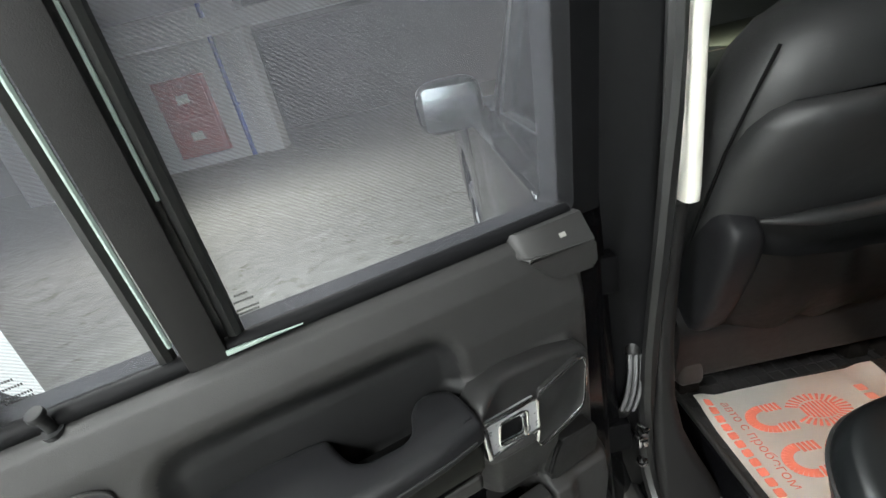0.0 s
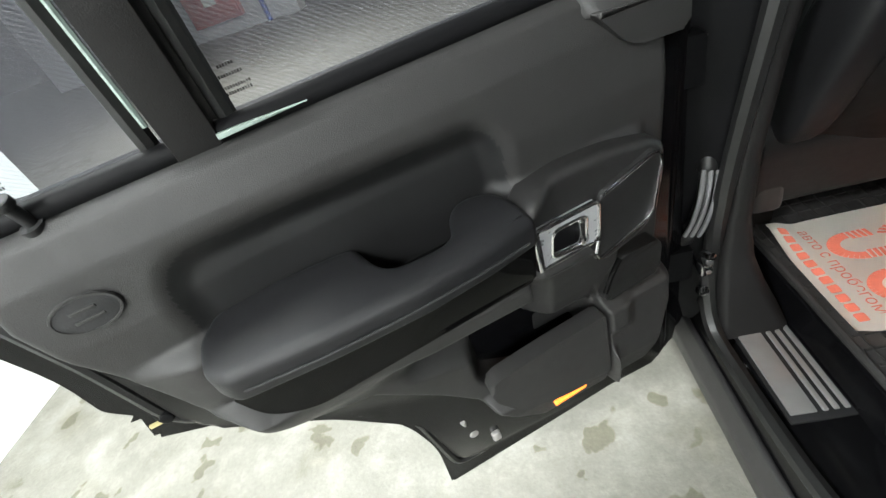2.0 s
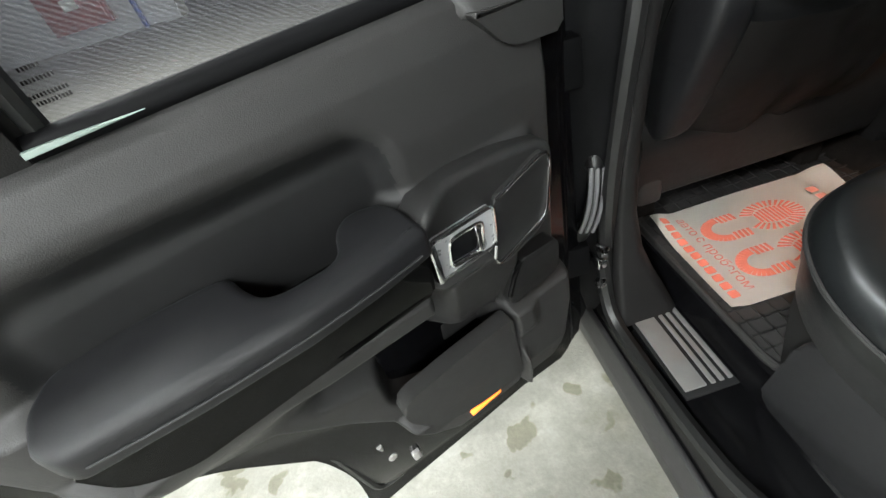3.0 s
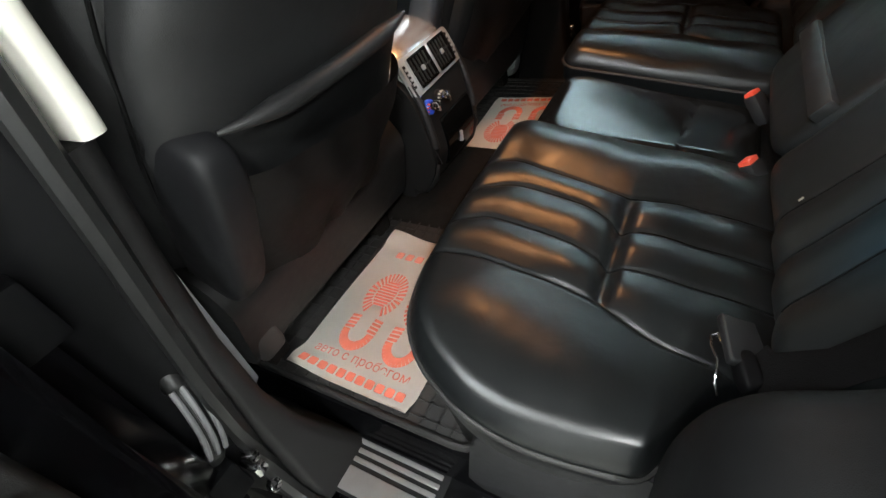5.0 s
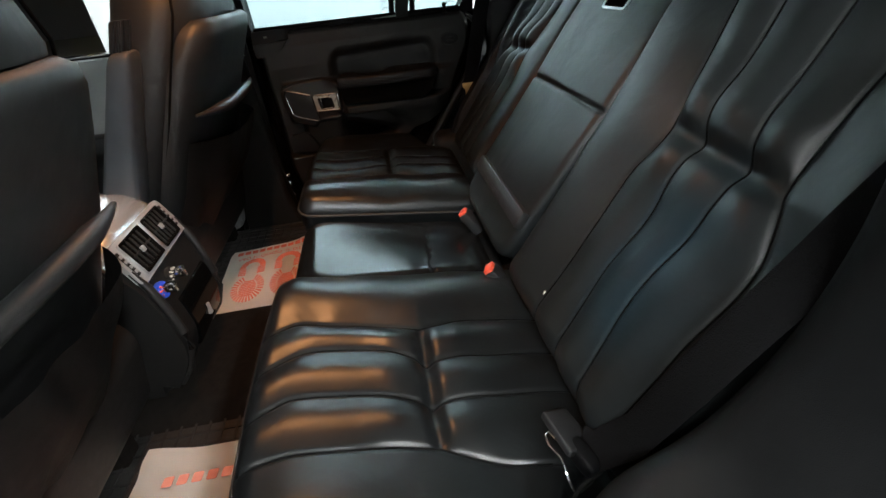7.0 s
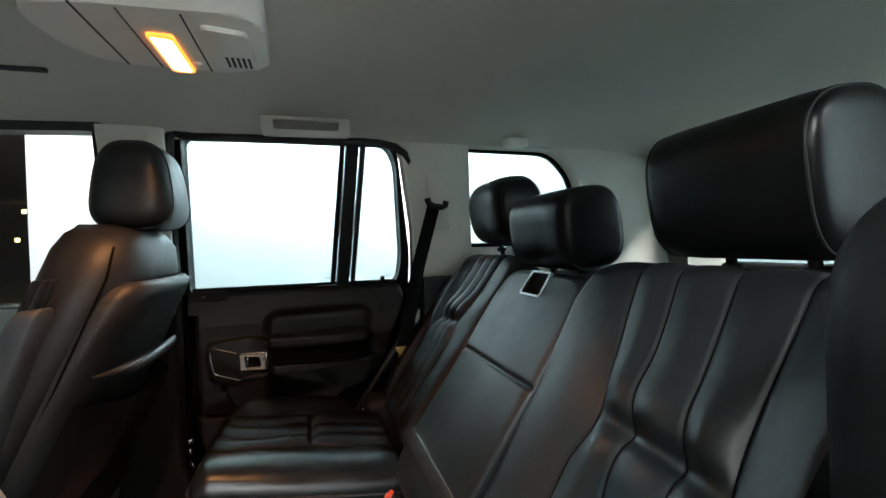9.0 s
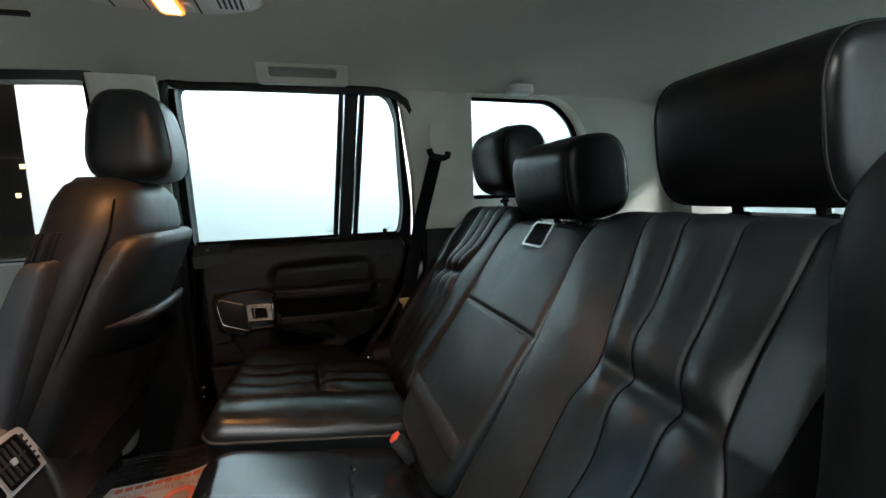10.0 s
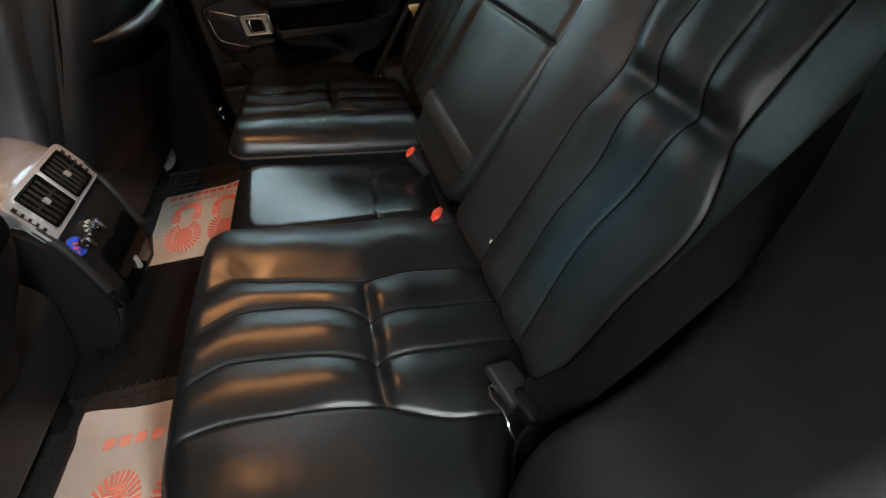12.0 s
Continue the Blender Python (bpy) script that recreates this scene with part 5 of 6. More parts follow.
tong = warp(box(-0.026, 0.026, -0.023, 0.023, -0.005, 0.007, 0.004, 3), lambda a, b, c: (a, b * (1 - 5.0 * max(0, a)), c + 0.006 * math.sin(60 * b)))
tong = move(tong, pose(-0.541, -0.534, 0.888, 14, -10, 18))
part("tongue", tong, TRIM_DARK, b2, "black tongue cover")
part("tongue_plate", tube([(-0.552, -0.516, 0.897), (-0.541, -0.513, 0.894), (-0.543, -0.508, 0.892), (-0.556, -0.508, 0.893), (-0.573, -0.514, 0.895), (-0.582, -0.515, 0.892), (-0.592, -0.515, 0.886), (-0.598, -0.519, 0.876)], 0.0016, 8), CHROME, b2, "bare steel tongue plate")
part("sleeve", move(superell((0, 0, 0), (0.020, 0.010, 0.012)), pose(-0.570, -0.540, 0.884, 0, -12, 20)), JAMB, b2, "black plastic belt sleeve")


def buckle(x, y, z, yaw):
    t = thing("belt_buckle", "black belt buckle with a red release button", "belt buckle", pose(x, y, z, -38, 0, yaw), group="belt buckles")
    part("body", box(-0.016, 0.016, -0.012, 0.012, -0.06, 0.0, 0.006), TRIM_DARK, t)
    part("button", box(-0.0125, 0.0125, -0.009, 0.009, -0.012, 0.006, 0.003), RED, t, "red button")
    return t


buckle(-0.193, -0.535, 0.872, -25)
buckle(0.075, -0.54, 0.850, -25)
t = thing("fabric_tag", "tiny pale tag at the backrest seam", "tag", pose(-0.354, -0.575, 0.931, 30, 0, 0))
part("tag", box(-0.0012, 0.0012, -0.0008, 0.0008, -0.003, 0.003), TRIM_GREY, t)

# ---------------- front seats ----------------


def seat_ring(z, yr, yf, hw, r=0.5):
    """One level of a backrest: rear and front y, half width, with bolsters bowed forward at the sides."""
    pts, n = [], 48
    yc, hy = (yr + yf) / 2, (yf - yr) / 2
    for j in range(n):
        g = 6.28319 * j / n
        x = hw * math.copysign(abs(math.cos(g)) ** r, math.cos(g))
        y = yc + hy * math.copysign(abs(math.sin(g)) ** r, math.sin(g))
        if y > yc:
            y -= 0.05 * (1 - (x / hw) ** 2)
        else:
            y += 0.03 * (x / hw) ** 4
        pts.append((x, y, z))
    return pts


def front_seat(x, label):
    t = thing("front_seat", label, "car seat", pose(x, 0.03, 0.60), group="front seats")
    dz = -0.60
    levels = [(0.78, 0.12, 0.36, 0.20), (0.82, 0.095, 0.37, 0.235), (0.95, 0.02, 0.27, 0.255), (1.10, -0.048, 0.165, 0.258), (1.22, -0.096, 0.11, 0.25), (1.30, -0.128, 0.09, 0.232),
              (1.36, -0.128, 0.076, 0.200), (1.392, -0.110, 0.062, 0.165), (1.410, -0.080, 0.040, 0.12)]
    body = part("backrest", loft([seat_ring(z + dz, a + 0.030, b, h, 0.5) for z, a, b, h in levels]), LEATHER_SIDE, t, "black leather backrest", 70)
    for k in (-0.95, 0.95):
        part("seam", tube([(h * k, a + 0.030 + 0.20 * (b - a - 0.030), z + dz) for z, a, b, h in levels[1:7]], 0.0024, 6), SEAM, body)
    rear = lambda z: lerp_table([(0.70, 0.16), (0.82, 0.095), (0.95, 0.022), (1.10, -0.046), (1.17, -0.075), (1.23, -0.106), (1.28, -0.132), (1.36, -0.142)], z)
    shell = [(0.80, 0.90, 0.21), (0.84, 1.0, 0.236), (0.95, 1.0, 0.246), (1.10, 1.0, 0.247), (1.20, 1.0, 0.236), (1.255, 1.0, 0.215), (1.278, 0.85, 0.196), (1.288, 0.5, 0.176)]
    part("rear_shell", loft([seat_ring(z + dz, rear(z) + 0.03 * (1 - k), rear(z) + 0.045 + 0.045 * k, h, 0.44) for z, k, h in shell]), LEATHER_SIDE, body, "rounded black rear shell", 70)
    # pocket with its rounded lip
    a0 = -0.236 if x > 0 else -0.200
    lip = [(a0 + (0.164 - a0) * i / 24, 0, 1.116 - 0.008 * (1 - (abs(i - 12) / 12) ** 2.2)) for i in range(25)]
    part("pocket_lip", tube([(a, rear(z) - 0.026 + 0.05 * (abs(a) / 0.25) ** 4, z + dz) for a, _, z in lip], [0.014 * min(1.0, 0.25 + 0.15 * min(i, 24 - i)) for i in range(25)], 12, flat=0.9), LEATHER_SIDE, t, "rounded black leather pocket lip")
    pk = bmesh.new()
    NA, NB = 40, 26
    G = []
    for i in range(NA + 1):
        a = -0.235 + 0.415 * i / NA
        top = 1.062 - 0.02 * (1 - (abs(a) / 0.248) ** 2.2)
        row = []
        for j in range(NB + 1):
            v = j / NB
            z = 0.80 + (top - 0.80) * v
            bul = (0.055 * math.sin(math.pi * (0.12 + 0.5 * v)) * (1 - (abs(a + 0.027) / 0.209) ** 4) + 0.012 * noise.noise((a * 22 + z * 6, z * 7, x * 5)))
            row.append(pk.verts.new((a, rear(z) - 0.004 - max(0.0, bul) + 0.04 * (a / 0.25) ** 4, z + dz)))
        G.append(row)
    for i in range(NA):
        for j in range(NB):
            pk.faces.new((G[i][j], G[i + 1][j], G[i + 1][j + 1], G[i][j + 1]))
    bmesh.ops.solidify(pk, geom=pk.faces[:], thickness=0.004)
    part("pocket", pk, SEATBACK, t, "sagging dark cloth map pocket", 70)
    for k in (-1,) if x < 0 else ():
        pad = part("side_pad", superell((0, 0, 0), (0.036, 0.055, 0.150), 0.5, 0.55, 36, 22), ARM_PAD, t, "rounded dark side pad", 70)
        pad.matrix_local = pose(k * 0.212, 0.035, 0.385, 25, 0, 0)
        part("hinge_cover", box(k * 0.22 - 0.028, k * 0.22 + 0.028, 0.085, 0.165, 0.08, 0.20, 0.014, 3), HINGE_GREY, t, "brownish grey hinge cover")
    part("side_cover", loft([[(sx * 0.2, y, z + dz) for y, z in fillet([(0.10, 0.68), (0.06, 0.84), (0.10, 0.90), (0.30, 0.88), (0.62, 0.82), (0.62, 0.68)], 0.03)] for sx in (-1.28, -1.22, 1.22, 1.28)]), CABIN_DARK, t,
         "black plastic seat side cover")
    part("seat_cushion", move(pillow(0.255, 0.24, -0.10, 0.0, lambda a, b: 0.02 * sstep(0.12, 0.2, abs(a)), n=5, r=0.05, nx=40, ny=40), pose(0, 0.43, 0.93 + dz, 6)), LEATHER, t, "black leather seat cushion", 70)
    for k in (-0.195, 0.195):
        part("seat_rail", box(k - 0.025, k + 0.025, 0.14, 0.65, 0.0, 0.08, 0.008), CARPET, t, "dark seat rail")
    c, r = (0, -0.058, 1.500 + dz), (0.114, 0.080, 0.102)
    dome = lambda a, b, z: (a * (1 - 0.10 * (z - c[2]) / r[2]), c[1] + (b - c[1]) * (1 - 0.16 * (z - c[2]) / r[2]), z)
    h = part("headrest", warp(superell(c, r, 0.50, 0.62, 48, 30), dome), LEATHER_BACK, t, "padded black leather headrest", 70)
    for k in (-0.6, 0.6):
        headrest_seam(c, r, 0.50, 0.62, k, LEATHER_SIDE, h, dome)
    for k in (-0.06, 0.06):
        part("post", tube([(k, -0.065, 1.36 + dz), (k, -0.062, 1.43 + dz)], 0.007, 10), CHROME, h, "chrome headrest post")
    return t


front_seat(-0.42, "black leather front seat back with a sagging map pocket")
fs = front_seat(0.42, "black leather front seat beside the raised grey armrest")
ar = part("armrest", warp(box(-0.034, 0.034, -0.05, 0.05, -0.14, 0.30, 0.020, 3), lambda a, b, c: (a - 0.275, 0.026 + 0.43 * (0.30 - c) + b * min(1.0, 0.40 + 1.9 * (0.30 - c)), c + 0.355)), ARM_GREY, fs, "grey leather armrest folded upright")
knurl = [(0.0185 if (i // 3) % 2 else 0.0150) for i in range(72)]
part("knob", loft([[(-0.275 + k * r * math.cos(6.28319 * i / 72), 0.022 - 0.43 * h + k * r * math.sin(6.28319 * i / 72), 0.678 + h) for i, r in enumerate(knurl)]
                   for h, k in ((-0.034, 0.94), (-0.026, 1.0), (0.022, 1.0), (0.026, 0.92))]), TRIM_DARK, ar,
     "black knurled knob")

# ---------------- centre console between the front seats ----------------
cc = thing("centre_console", "black centre console with silver rear air vents", "console", pose(0, 0, 0.64))
low = 0.64
prof = fillet([(0.115, 0.642), (0.088, 0.675), (0.060, 0.722), (0.052, 0.757), (0.056, 0.80), (0.066, 0.86), (0.080, 0.905), (0.118, 0.955), (0.22, 0.995), (0.55, 0.98), (0.90, 0.90), (0.90, 0.642)], 0.02, 4)
part("body", prism([(y, z - low) for y, z in prof], -0.122, 0.122, 0.028, 4, axes="yzx"), CABIN_DARK, cc, "black console body")
# raised borders that follow the rear face on both sides
edge = [(0.104, 0.655), (0.074, 0.695), (0.055, 0.745), (0.053, 0.785), (0.060, 0.84), (0.071, 0.892), (0.088, 0.93)]
for k in (-1, 1):
    part("edge_border", tube([(k * 0.106, y - 0.002, z - low) for y, z in edge], [0.005, 0.008, 0.009, 0.009, 0.009, 0.008, 0.006], 10), POD, cc, "rounded black border of the console")
cap = fillet([(0.076, 0.905), (0.108, 0.982), (0.148, 1.010), (0.215, 1.020), (0.242, 1.008), (0.13, 0.935)], [0.004, 0.012, 0.03, 0.02, 0.01, 0.01], 5)
crown = lambda x: (abs(x) / 0.1215) ** 5
capo = part("vent_cap", loft([[(x, y + 0.020 * crown(x), z - low - 0.020 * crown(x)) for y, z in cap] for x in (-0.1215, -0.119, -0.114, -0.106, -0.08, -0.04, 0.0, 0.04, 0.08, 0.106, 0.114, 0.119, 0.1215)]), CAP_SILVER, cc,
            "satin silver vent cap")
# the vent plate lies on the sloping rear face: a across, b up the slope, c out of it
slope = Matrix.LocRotScale((0, 0.0905, 0.944 - low), Matrix(((1, 0, 0), (0, 0.405, -0.914), (0, 0.914, 0.405))).to_quaternion(), None)
outer = fillet([(-0.113, -0.046), (0.110, -0.044), (0.106, 0.037), (-0.109, 0.037)], 0.010, 4)
plate = part("vent_plate", move(prism(outer, -0.006, 0.004, 0.002), slope), SILVER, capo, "satin silver vent plate")
for a0, a1 in ((-0.086, -0.005), (0.005, 0.082)):
    o, i = fillet([(a0, -0.037), (a1, -0.037), (a1, 0.031), (a0, 0.031)], 0.005, 3), fillet([(a0 + 0.004, -0.033), (a1 - 0.004, -0.033), (a1 - 0.004, 0.027), (a0 + 0.004, 0.027)], 0.003, 3)
    fr = part("vent_frame", move(ring(o, i, 0.0, 0.0095), slope), CHROME, capo, "bright vent frame")
    part("vent_well", move(prism(i, 0.0, 0.0052), slope), SEAM, fr, "dark vent well")
    for k in range(5):
        x0 = a0 + 0.011 + (a1 - a0 - 0.026) * k / 4
        part("vent_vane", move(box(x0, x0 + 0.0035, -0.031, 0.025, 0.0045, 0.0082, 0.0008), slope), TRIM, fr)
    part("vent_bar", move(box(a0 + 0.005, a1 - 0.005, -0.0045, -0.001, 0.006, 0.0088, 0.0008), slope), TRIM_DARK, fr)
    part("vent_tab", move(box((a0 + a1) / 2 - 0.006, (a0 + a1) / 2 + 0.004, -0.009, 0.002, 0.007, 0.0125, 0.002), slope), SILVER, fr, "small silver vent tab")
for a0, a1 in ((-0.103, -0.094), (0.090, 0.098)):
    part("side_slot", move(box(a0, a1, -0.028, 0.024, 0.003, 0.0052, 0.001), slope), TRIM_DARK, plate, "narrow dark thumb wheel slot")
    for k in range(4):
        part("thumb_rib", move(box(a0 + 0.001, a1 - 0.001, -0.022 + 0.011 * k, -0.016 + 0.011 * k, 0.004, 0.0068, 0.001), slope), SILVER, plate)
part("lower_edge", tube([(0.108 * k / 10, 0.0735, 0.902 - low) for k in range(-10, 11)], 0.0035, 8), CHROME, capo, "bright lower edge")
# added dark plate: tones down the silver cap end, which catches the booth light
part("cap_end", prism([(y, z - low) for y, z in fillet([(0.100, 0.905), (0.125, 0.958), (0.165, 0.982), (0.225, 0.988), (0.15, 0.925)], 0.006)], -0.1245, -0.1205, 0.001, axes="yzx"), CABIN_DARK, capo, "dark plate added to dim the lit end of the vent cap")
for kx, c in ((-0.078, BLUE), (-0.027, SILVER)):
    kb = part("knob", cyl((kx, 0.056, 0.872 - low), (0, -1, 0.22), 0.0095, 0.026, 24, bevel=0.003), CHROME, cc, "chrome rotary knob")
    part("knob_grip", box(kx - 0.002, kx + 0.002, 0.038, 0.050, 0.862 - low, 0.886 - low, 0.001), CHROME, kb)
    part("knob_scale", cyl((kx, 0.0665, 0.869 - low), (0, -1, 0.22), 0.0165, 0.008, 28), BLUE if c is BLUE else TRIM, kb, "blue scale behind the knob" if c is BLUE else "dark scale behind the knob")
    for k in range(7):
        g = radians(200 - 37 * k)
        part("scale_mark", box(kx + 0.0132 * math.cos(g) - 0.0016, kx + 0.0132 * math.cos(g) + 0.0016, 0.0598, 0.0635, 0.869 - low + 0.0132 * math.sin(g) - 0.0016, 0.869 - low + 0.0132 * math.sin(g) + 0.0016),
             RED if c is BLUE and k < 3 else (TRIM_GREY if c is SILVER else BLUE), kb)
part("drawer", prism([(y, z - low) for y, z in fillet([(0.0565, 0.828), (0.0500, 0.80), (0.0465, 0.757), (0.056, 0.712), (0.08, 0.705), (0.08, 0.828)], 0.004)], -0.055, 0.088, 0.004, axes="yzx"), GLOSS, cc, "dark ashtray drawer")
part("drawer_tab", box(0.003, 0.012, 0.0425, 0.050, 0.739 - low, 0.766 - low, 0.001), SILVER, cc, "small silver tab")
part("socket", join(cyl((-0.126, 0.135, 0.958 - low), (1, 0, 0), 0.019, 0.012, 24, bevel=0.003)), STEEL, cc, "round silver socket ring")
part("socket_well", cyl((-0.1325, 0.135, 0.958 - low), (1, 0, 0), 0.013, 0.004, 20), TRIM_DARK, cc, "dark socket")

# ---------------- front doors ----------------


def front_door(s):
    X = lambda a: s * (a - 0.96)
    out = fillet([(-0.03, 1.2), (1.12, 1.2), (1.14, 0.5), (1.08, 0.41), (0.0, 0.41), (-0.03, 0.46)], 0.03, 4)
    t = part("front_car_door", prism(out, *sorted((X(0.80), X(0.985))), bevel=0.015, axes="yzx"), PAINT, car, "closed black front door with window and wing mirror")
    t.matrix_local = pose(s * 0.90, 0.10, 0.0)
    part("panel", prism(fillet([(0.03, 1.2), (1.08, 1.2), (1.08, 0.6), (0.06, 0.6)], 0.04, 4), *sorted((X(0.74), X(0.81))), bevel=0.02, axes="yzx"), FRONT_PANEL, t, "pale grey inner door panel")
    part("armrest", box(*sorted((X(0.68), X(0.75))), 0.15, 0.75, 0.93, 1.0, 0.02), LEATHER_SIDE, t, "padded armrest")
    o = fillet([(-0.01, 1.19), (1.05, 1.19), (0.72, 1.70), (0.02, 1.715)], [0.004, 0.01, 0.06, 0.04], 5)
    i = fillet([(0.045, 1.205), (0.97, 1.205), (0.69, 1.675), (0.055, 1.69)], [0.01, 0.02, 0.05, 0.03], 5)
    lean = lambda x, y, z: (x - s * 0.15 * max(0, z - 1.2), y, z)
    part("window_frame", warp(ring(o, i, *sorted((X(0.80), X(0.86))), axes="yzx"), lean), RUBBER, t, "black window frame")
    g = part("window_glass", warp(prism([(0.02, 1.19), (1.0, 1.19), (0.70, 1.69), (0.03, 1.70)], *sorted((X(0.83), X(0.834))), axes="yzx"), lean), PANE_FRONT, t, "tinted window glass")
    g.visible_shadow = False
    part("door_handle", join(box(*sorted((X(0.985), X(1.02))), 0.08, 0.28, 0.98, 1.005, 0.008), box(*sorted((X(0.98), X(1.0))), 0.08, 0.11, 0.98, 1.005, 0.004), box(*sorted((X(0.98), X(1.0))), 0.25, 0.28, 0.98, 1.005, 0.004)), PAINT, t,
         "black door handle")
    m = part("wing_mirror", superell((X(1.045), 0.99, 1.275), (0.125, 0.075, 0.098), 0.6, 0.6, 32, 20), PAINT, t, "black wing mirror housing")
    part("mirror_glass", prism(fillet([(X(0.945), 1.195), (X(1.145), 1.20), (X(1.135), 1.35), (X(0.95), 1.34)], 0.02, 4), 0.909, 0.918, axes="xzy"), CHROME, t, "mirror glass")
    part("mirror_arm", box(*sorted((X(0.90), X(1.0))), 0.98, 1.06, 1.20, 1.24, 0.012), PAINT, t)
    return t


front_door(-1), front_door(1)

# ---------------- roof fittings ----------------
rc = thing("roof_console", "pale grey roof console with a glowing warm lamp", "roof lamp", pose(0.025, 0.03, 1.683))
o = fillet([(-0.115, -0.34), (-0.085, -0.378), (0.085, -0.374), (0.122, -0.30), (0.116, -0.13), (0.090, -0.085), (0.04, -0.060), (-0.03, -0.052), (-0.085, -0.06), (-0.105, -0.15)], 0.02, 4)
part("housing", prism(o, 0.008, 0.065, 0.008, 3), CONSOLE_GREY, rc, "light grey moulded housing")
lm = part("lamp_lens", prism(fillet([(-0.030, -0.200), (0.125, -0.200), (0.125, -0.238), (-0.030, -0.238)], 0.006), 0.003, 0.012, 0.003), LAMP_GLOW, rc, "glowing warm lamp lens")
part("bulb", prism(fillet([(-0.024, -0.204), (0.112, -0.204), (0.119, -0.234), (-0.018, -0.234)], 0.008), 0.0022, 0.006, 0.001), BULB_GLOW, lm, "bright bulb behind the lens")
for x0, x1, y0, y1 in ((-0.10, 0.115, -0.186, -0.1845), (-0.10, 0.118, -0.268, -0.2655), (-0.105, 0.112, -0.133, -0.1305)):
    part("joint", box(x0, x1, y0, y1, 0.0065, 0.009), TRIM_DARK, rc, "thin dark joint")
part("switch", superell((0.09, -0.252, 0.008), (0.014, 0.008, 0.006)), CONSOLE_GREY, rc, "small lamp switch")
part("cover", prism(fillet([(-0.075, -0.285), (0.085, -0.285), (0.072, -0.352), (-0.062, -0.352)], 0.012), 0.0, 0.012, 0.005), CONSOLE_GREY, rc, "raised grey cover")
for k in range(5):
    part("grille_slot", box(0.025, 0.068, -0.345 + 0.009 * k, -0.341 + 0.009 * k, -0.0012, 0.0035), TRIM_DARK, rc, "dark grille slot")
for s in (-1, 1):
    gh = thing("grab_handle", "pale grey grab handle above the door", "grab handle", pose(s * 0.605, -0.405, 1.712), group="grab handles")
    fo, fi = fillet([(-0.125, -0.034), (0.125, -0.034), (0.128, 0.024), (-0.128, 0.024)], 0.012, 4), fillet([(-0.092, -0.016), (0.092, -0.016), (0.096, 0.012), (-0.096, 0.012)], 0.008, 4)
    part("grip", ring(fo, fi, *sorted((0.0, -s * 0.022)), axes="yzx"), TRIM_GREY, gh, "pale grey grip frame")
    # soft shade round the grip, painted in as a darker grey plate
    part("recess", box(*sorted((s * 0.004, -s * 0.004)), -0.118, 0.118, -0.028, 0.020, 0.002), HINGE_PALE, gh, "grey recess plate with the handle's shade painted in")
    bl = thing("boot_lamp", "small oval grey roof fitting above the boot window", "roof lamp", pose(s * 0.65, -1.115, 1.698), group="boot fittings")
    part("housing", superell((0, 0, 0), (0.03, 0.045, 0.018)), CONSOLE_GREY, bl)

# ---------------- floor mats and papers ----------------


def floor_mat(s):
    t = thing("floor_mat", "black ribbed rubber floor mat on the carpet", "floor mat", pose(s * 0.40, -0.01, 0.602), group="rear floor mats")
    part("mat", prism(fillet([(-0.25, -0.26), (0.25, -0.26), (0.25, 0.27), (-0.25, 0.27)], 0.05), 0.0, 0.006, 0.002), MAT, t)
    part("rim", tube([(a, b, 0.008) for a, b in fillet([(-0.245, -0.255), (0.245, -0.255), (0.245, 0.265), (-0.245, 0.265)], 0.05)], 0.006, 8, closed=True), MAT, t)
    ribs = [box(-0.225 + 0.028 * i, -0.221 + 0.028 * i, -0.235, 0.245, 0.005, 0.0085) for i in range(17)] + [box(-0.235, 0.235, -0.23 + 0.028 * i, -0.226 + 0.028 * i, 0.005, 0.0085) for i in range(18)]
    part("ribs", join(*ribs), MAT, t, "crossing rubber ribs")


floor_mat(-1), floor_mat(1)


def lettering(text, x, y, size, z, weight=0.0):
    c = bpy.data.curves.new("text", "FONT")
    c.body, c.size, c.align_x, c.offset = text, size, "CENTER", weight
    ob = new("text", c)
    me = bpy.data.meshes.new_from_object(ob.evaluated_get(bpy.context.evaluated_depsgraph_get()))
    bpy.data.objects.remove(ob)
    bm = bmesh.new()
    bm.from_mesh(me)
    bpy.data.meshes.remove(me)
    return move(bm, Matrix.Translation((x, y, z)))


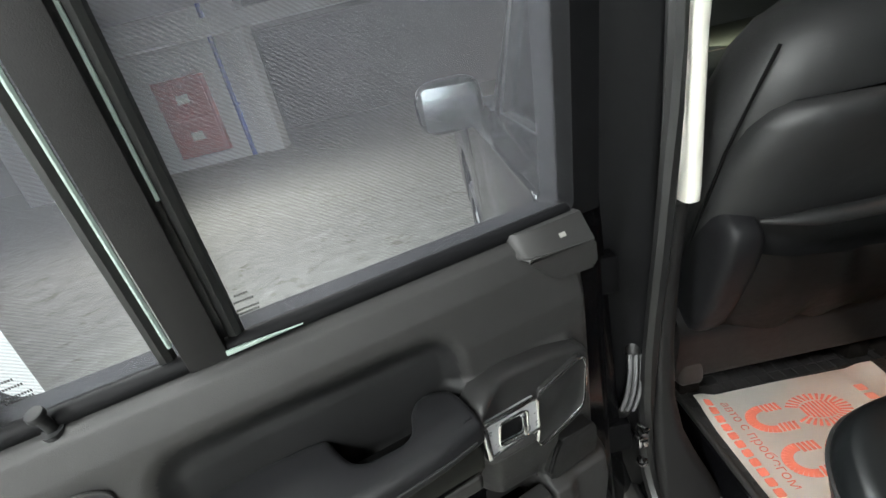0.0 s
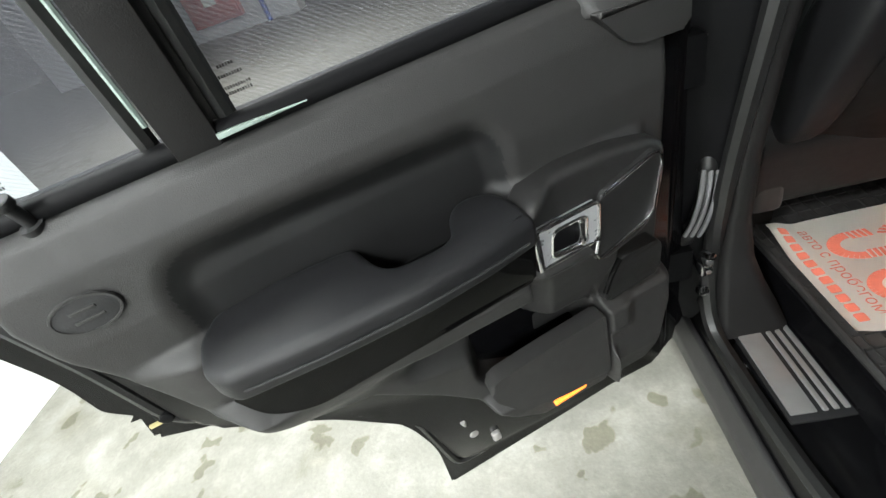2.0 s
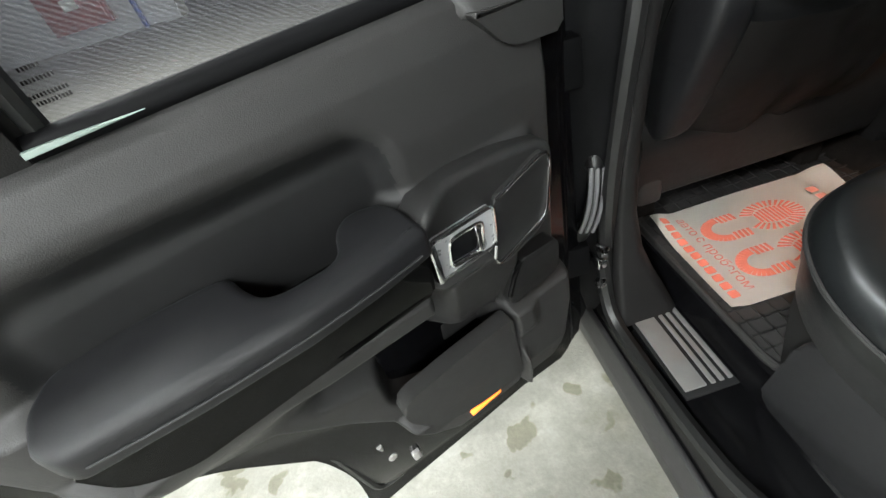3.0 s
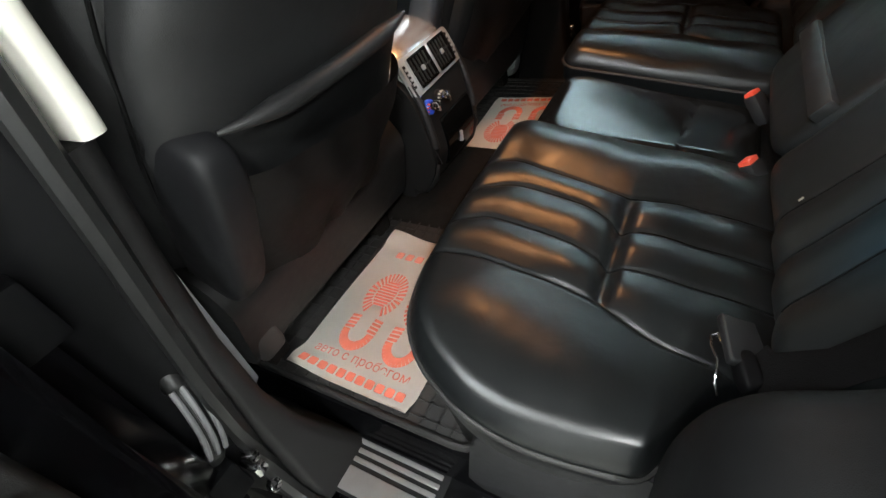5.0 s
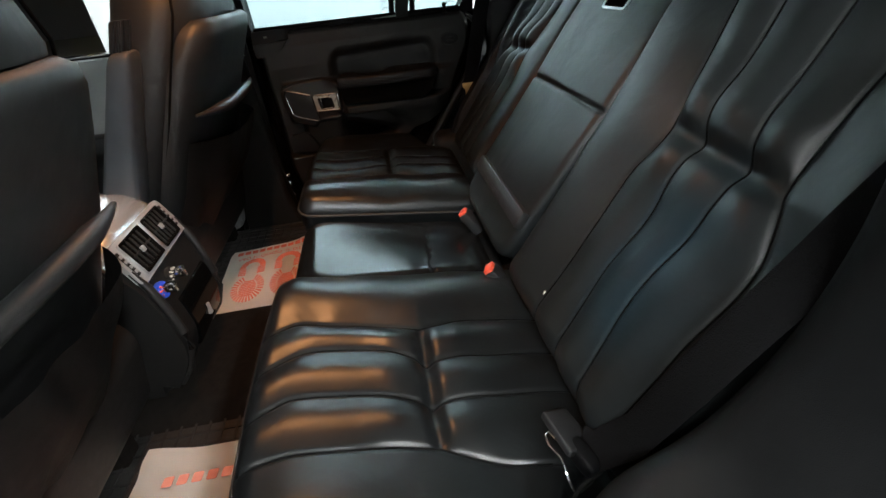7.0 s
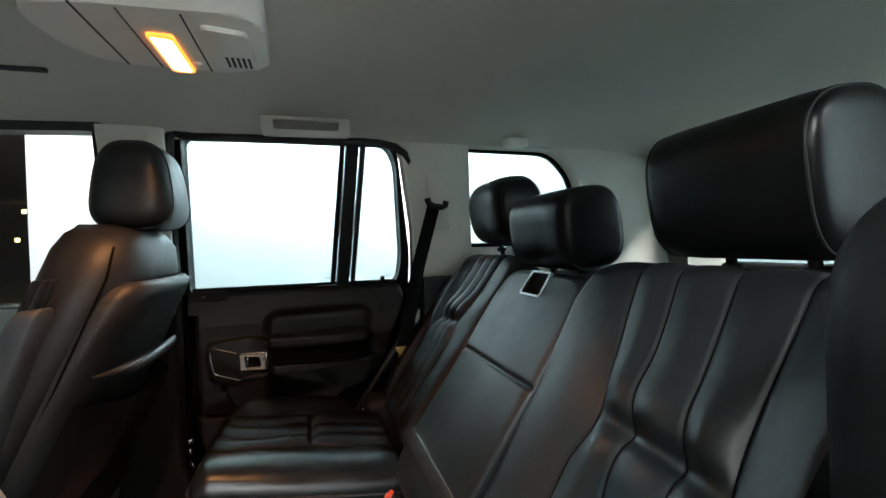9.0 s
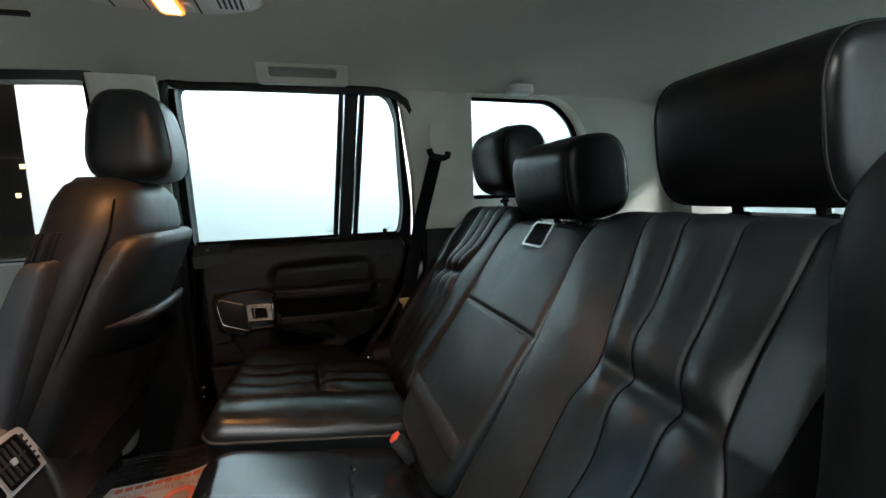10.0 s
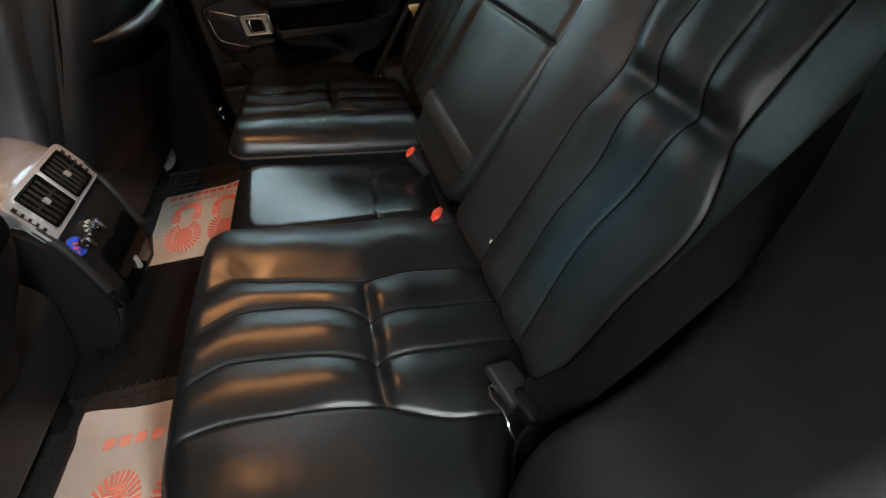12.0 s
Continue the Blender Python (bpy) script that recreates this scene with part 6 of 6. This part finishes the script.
def sole(cx, cy, k):
    """A shoe print of short tread bars: forefoot ring with a ribbed middle, and a heel."""
    bits = []
    for i in range(30):
        g = 6.28319 * i / 30
        r0, r1 = 0.60, 1.0
        w = 0.034
        d, n_ = Vector((math.cos(g), math.sin(g))), Vector((-math.sin(g), math.cos(g)))
        q = [d * r0 + n_ * w, d * r0 - n_ * w, d * r1 - n_ * w * 1.6, d * r1 + n_ * w * 1.6]
        if not (4.2 < g < 5.2):
            bits.append(prism([(cx + 0.042 * k * p.x, cy + 0.062 * p.y + 0.055) for p in q], 0.0, 0.0006))
    for i in range(9):
        y = -0.5 + 0.125 * i
        h = 0.52 * math.sqrt(max(0, 1 - (y / 0.62) ** 2))
        bits.append(prism([(cx - 0.042 * h, cy + 0.055 + 0.062 * y), (cx + 0.042 * h, cy + 0.055 + 0.062 * y), (cx + 0.042 * h, cy + 0.055 + 0.062 * (y + 0.08)), (cx - 0.042 * h, cy + 0.055 + 0.062 * (y + 0.08))], 0, 0.0006))
    for i in range(16):
        g = math.pi + math.pi * (i + 0.5) / 16
        d, n_ = Vector((math.cos(g), math.sin(g))), Vector((-math.sin(g), math.cos(g)))
        q = [d * 0.55 + n_ * 0.06, d * 0.55 - n_ * 0.06, d - n_ * 0.085, d + n_ * 0.085]
        bits.append(prism([(cx + 0.036 * p.x, cy - 0.045 + 0.045 * p.y) for p in q], 0, 0.0006))
    for sx in (-1, 1):
        for i in range(4):
            bits.append(prism([(cx + sx * 0.016, cy - 0.041 + 0.009 * i), (cx + sx * 0.036, cy - 0.043 + 0.009 * i), (cx + sx * 0.036, cy - 0.037 + 0.009 * i), (cx + sx * 0.016, cy - 0.035 + 0.009 * i)], 0, 0.0006))
    return join(*bits)


def paper(m, group="paper floor covers"):
    """A printed cover sheet: its own x runs along the lines of print, y up the page."""
    t = thing("paper_cover", "white paper floor cover with red shoe prints, on the floor mat", "paper", m, group=group)
    W, H = 0.268, 0.392
    bm = bmesh.new()
    NX, NY = 36, 40
    curl = lambda a, b: 0.012 + 0.006 * noise.noise((a * 5, b * 5, 2)) + 0.02 * sstep(0.7, 1.0, abs(2 * b / H)) * sstep(0.2, 1.0, -2 * a / W) - 0.010 * sstep(0.6, 1, 2 * b / H)
    corner = lambda a, b: (a * (1 - 0.05 * sstep(0.85, 1, abs(2 * b / H)) * sstep(0.5, 1, abs(2 * a / W))), b)
    G = [[bm.verts.new((*corner(-W / 2 + W * i / NX, -H / 2 + H * j / NY), curl(-W / 2 + W * i / NX, -H / 2 + H * j / NY))) for j in range(NY + 1)] for i in range(NX + 1)]
    for i in range(NX):
        for j in range(NY):
            bm.faces.new((G[i][j], G[i + 1][j], G[i + 1][j + 1], G[i][j + 1]))
    bmesh.ops.solidify(bm, geom=bm.faces[:], thickness=0.0006)
    part("sheet", bm, PAPER, t)
    onto = lambda bmx: warp(bmx, lambda a, b, c: (a, b, curl(a, b) + 0.0012 + c))
    for k in (-1, 1):
        part("shoe_print", onto(sole(k * 0.050 + 0.008, -0.041, 1)), INK, t, "red printed shoe sole")
    # maker's name as plain blocks
    for y, n_, w, h, gap in ((0.119, 7, 0.0175, 0.020, 0.0075), (-0.183, 11, 0.0165, 0.0165, 0.0045)):
        tot = n_ * w + (n_ - 1) * gap
        for i in range(n_):
            x0 = -tot / 2 + (w + gap) * i
            part("name_block", onto(prism(fillet([(x0, y), (x0 + w, y), (x0 + w, y + h), (x0, y + h)], 0.003, 2), 0, 0.0006)), INK if y < 0 else INK_PALE, t)
    part("lettering", onto(lettering("авто с пробегом", 0, -0.150, 0.0265, 0)), INK, t, "red lettering")
    return t


paper(pose(-0.437, 0.0, 0.612, 0, 0, -90))
paper(pose(0.288, 0.000, 0.606, 0, 0, 93) @ Matrix.Scale(1.07, 4))
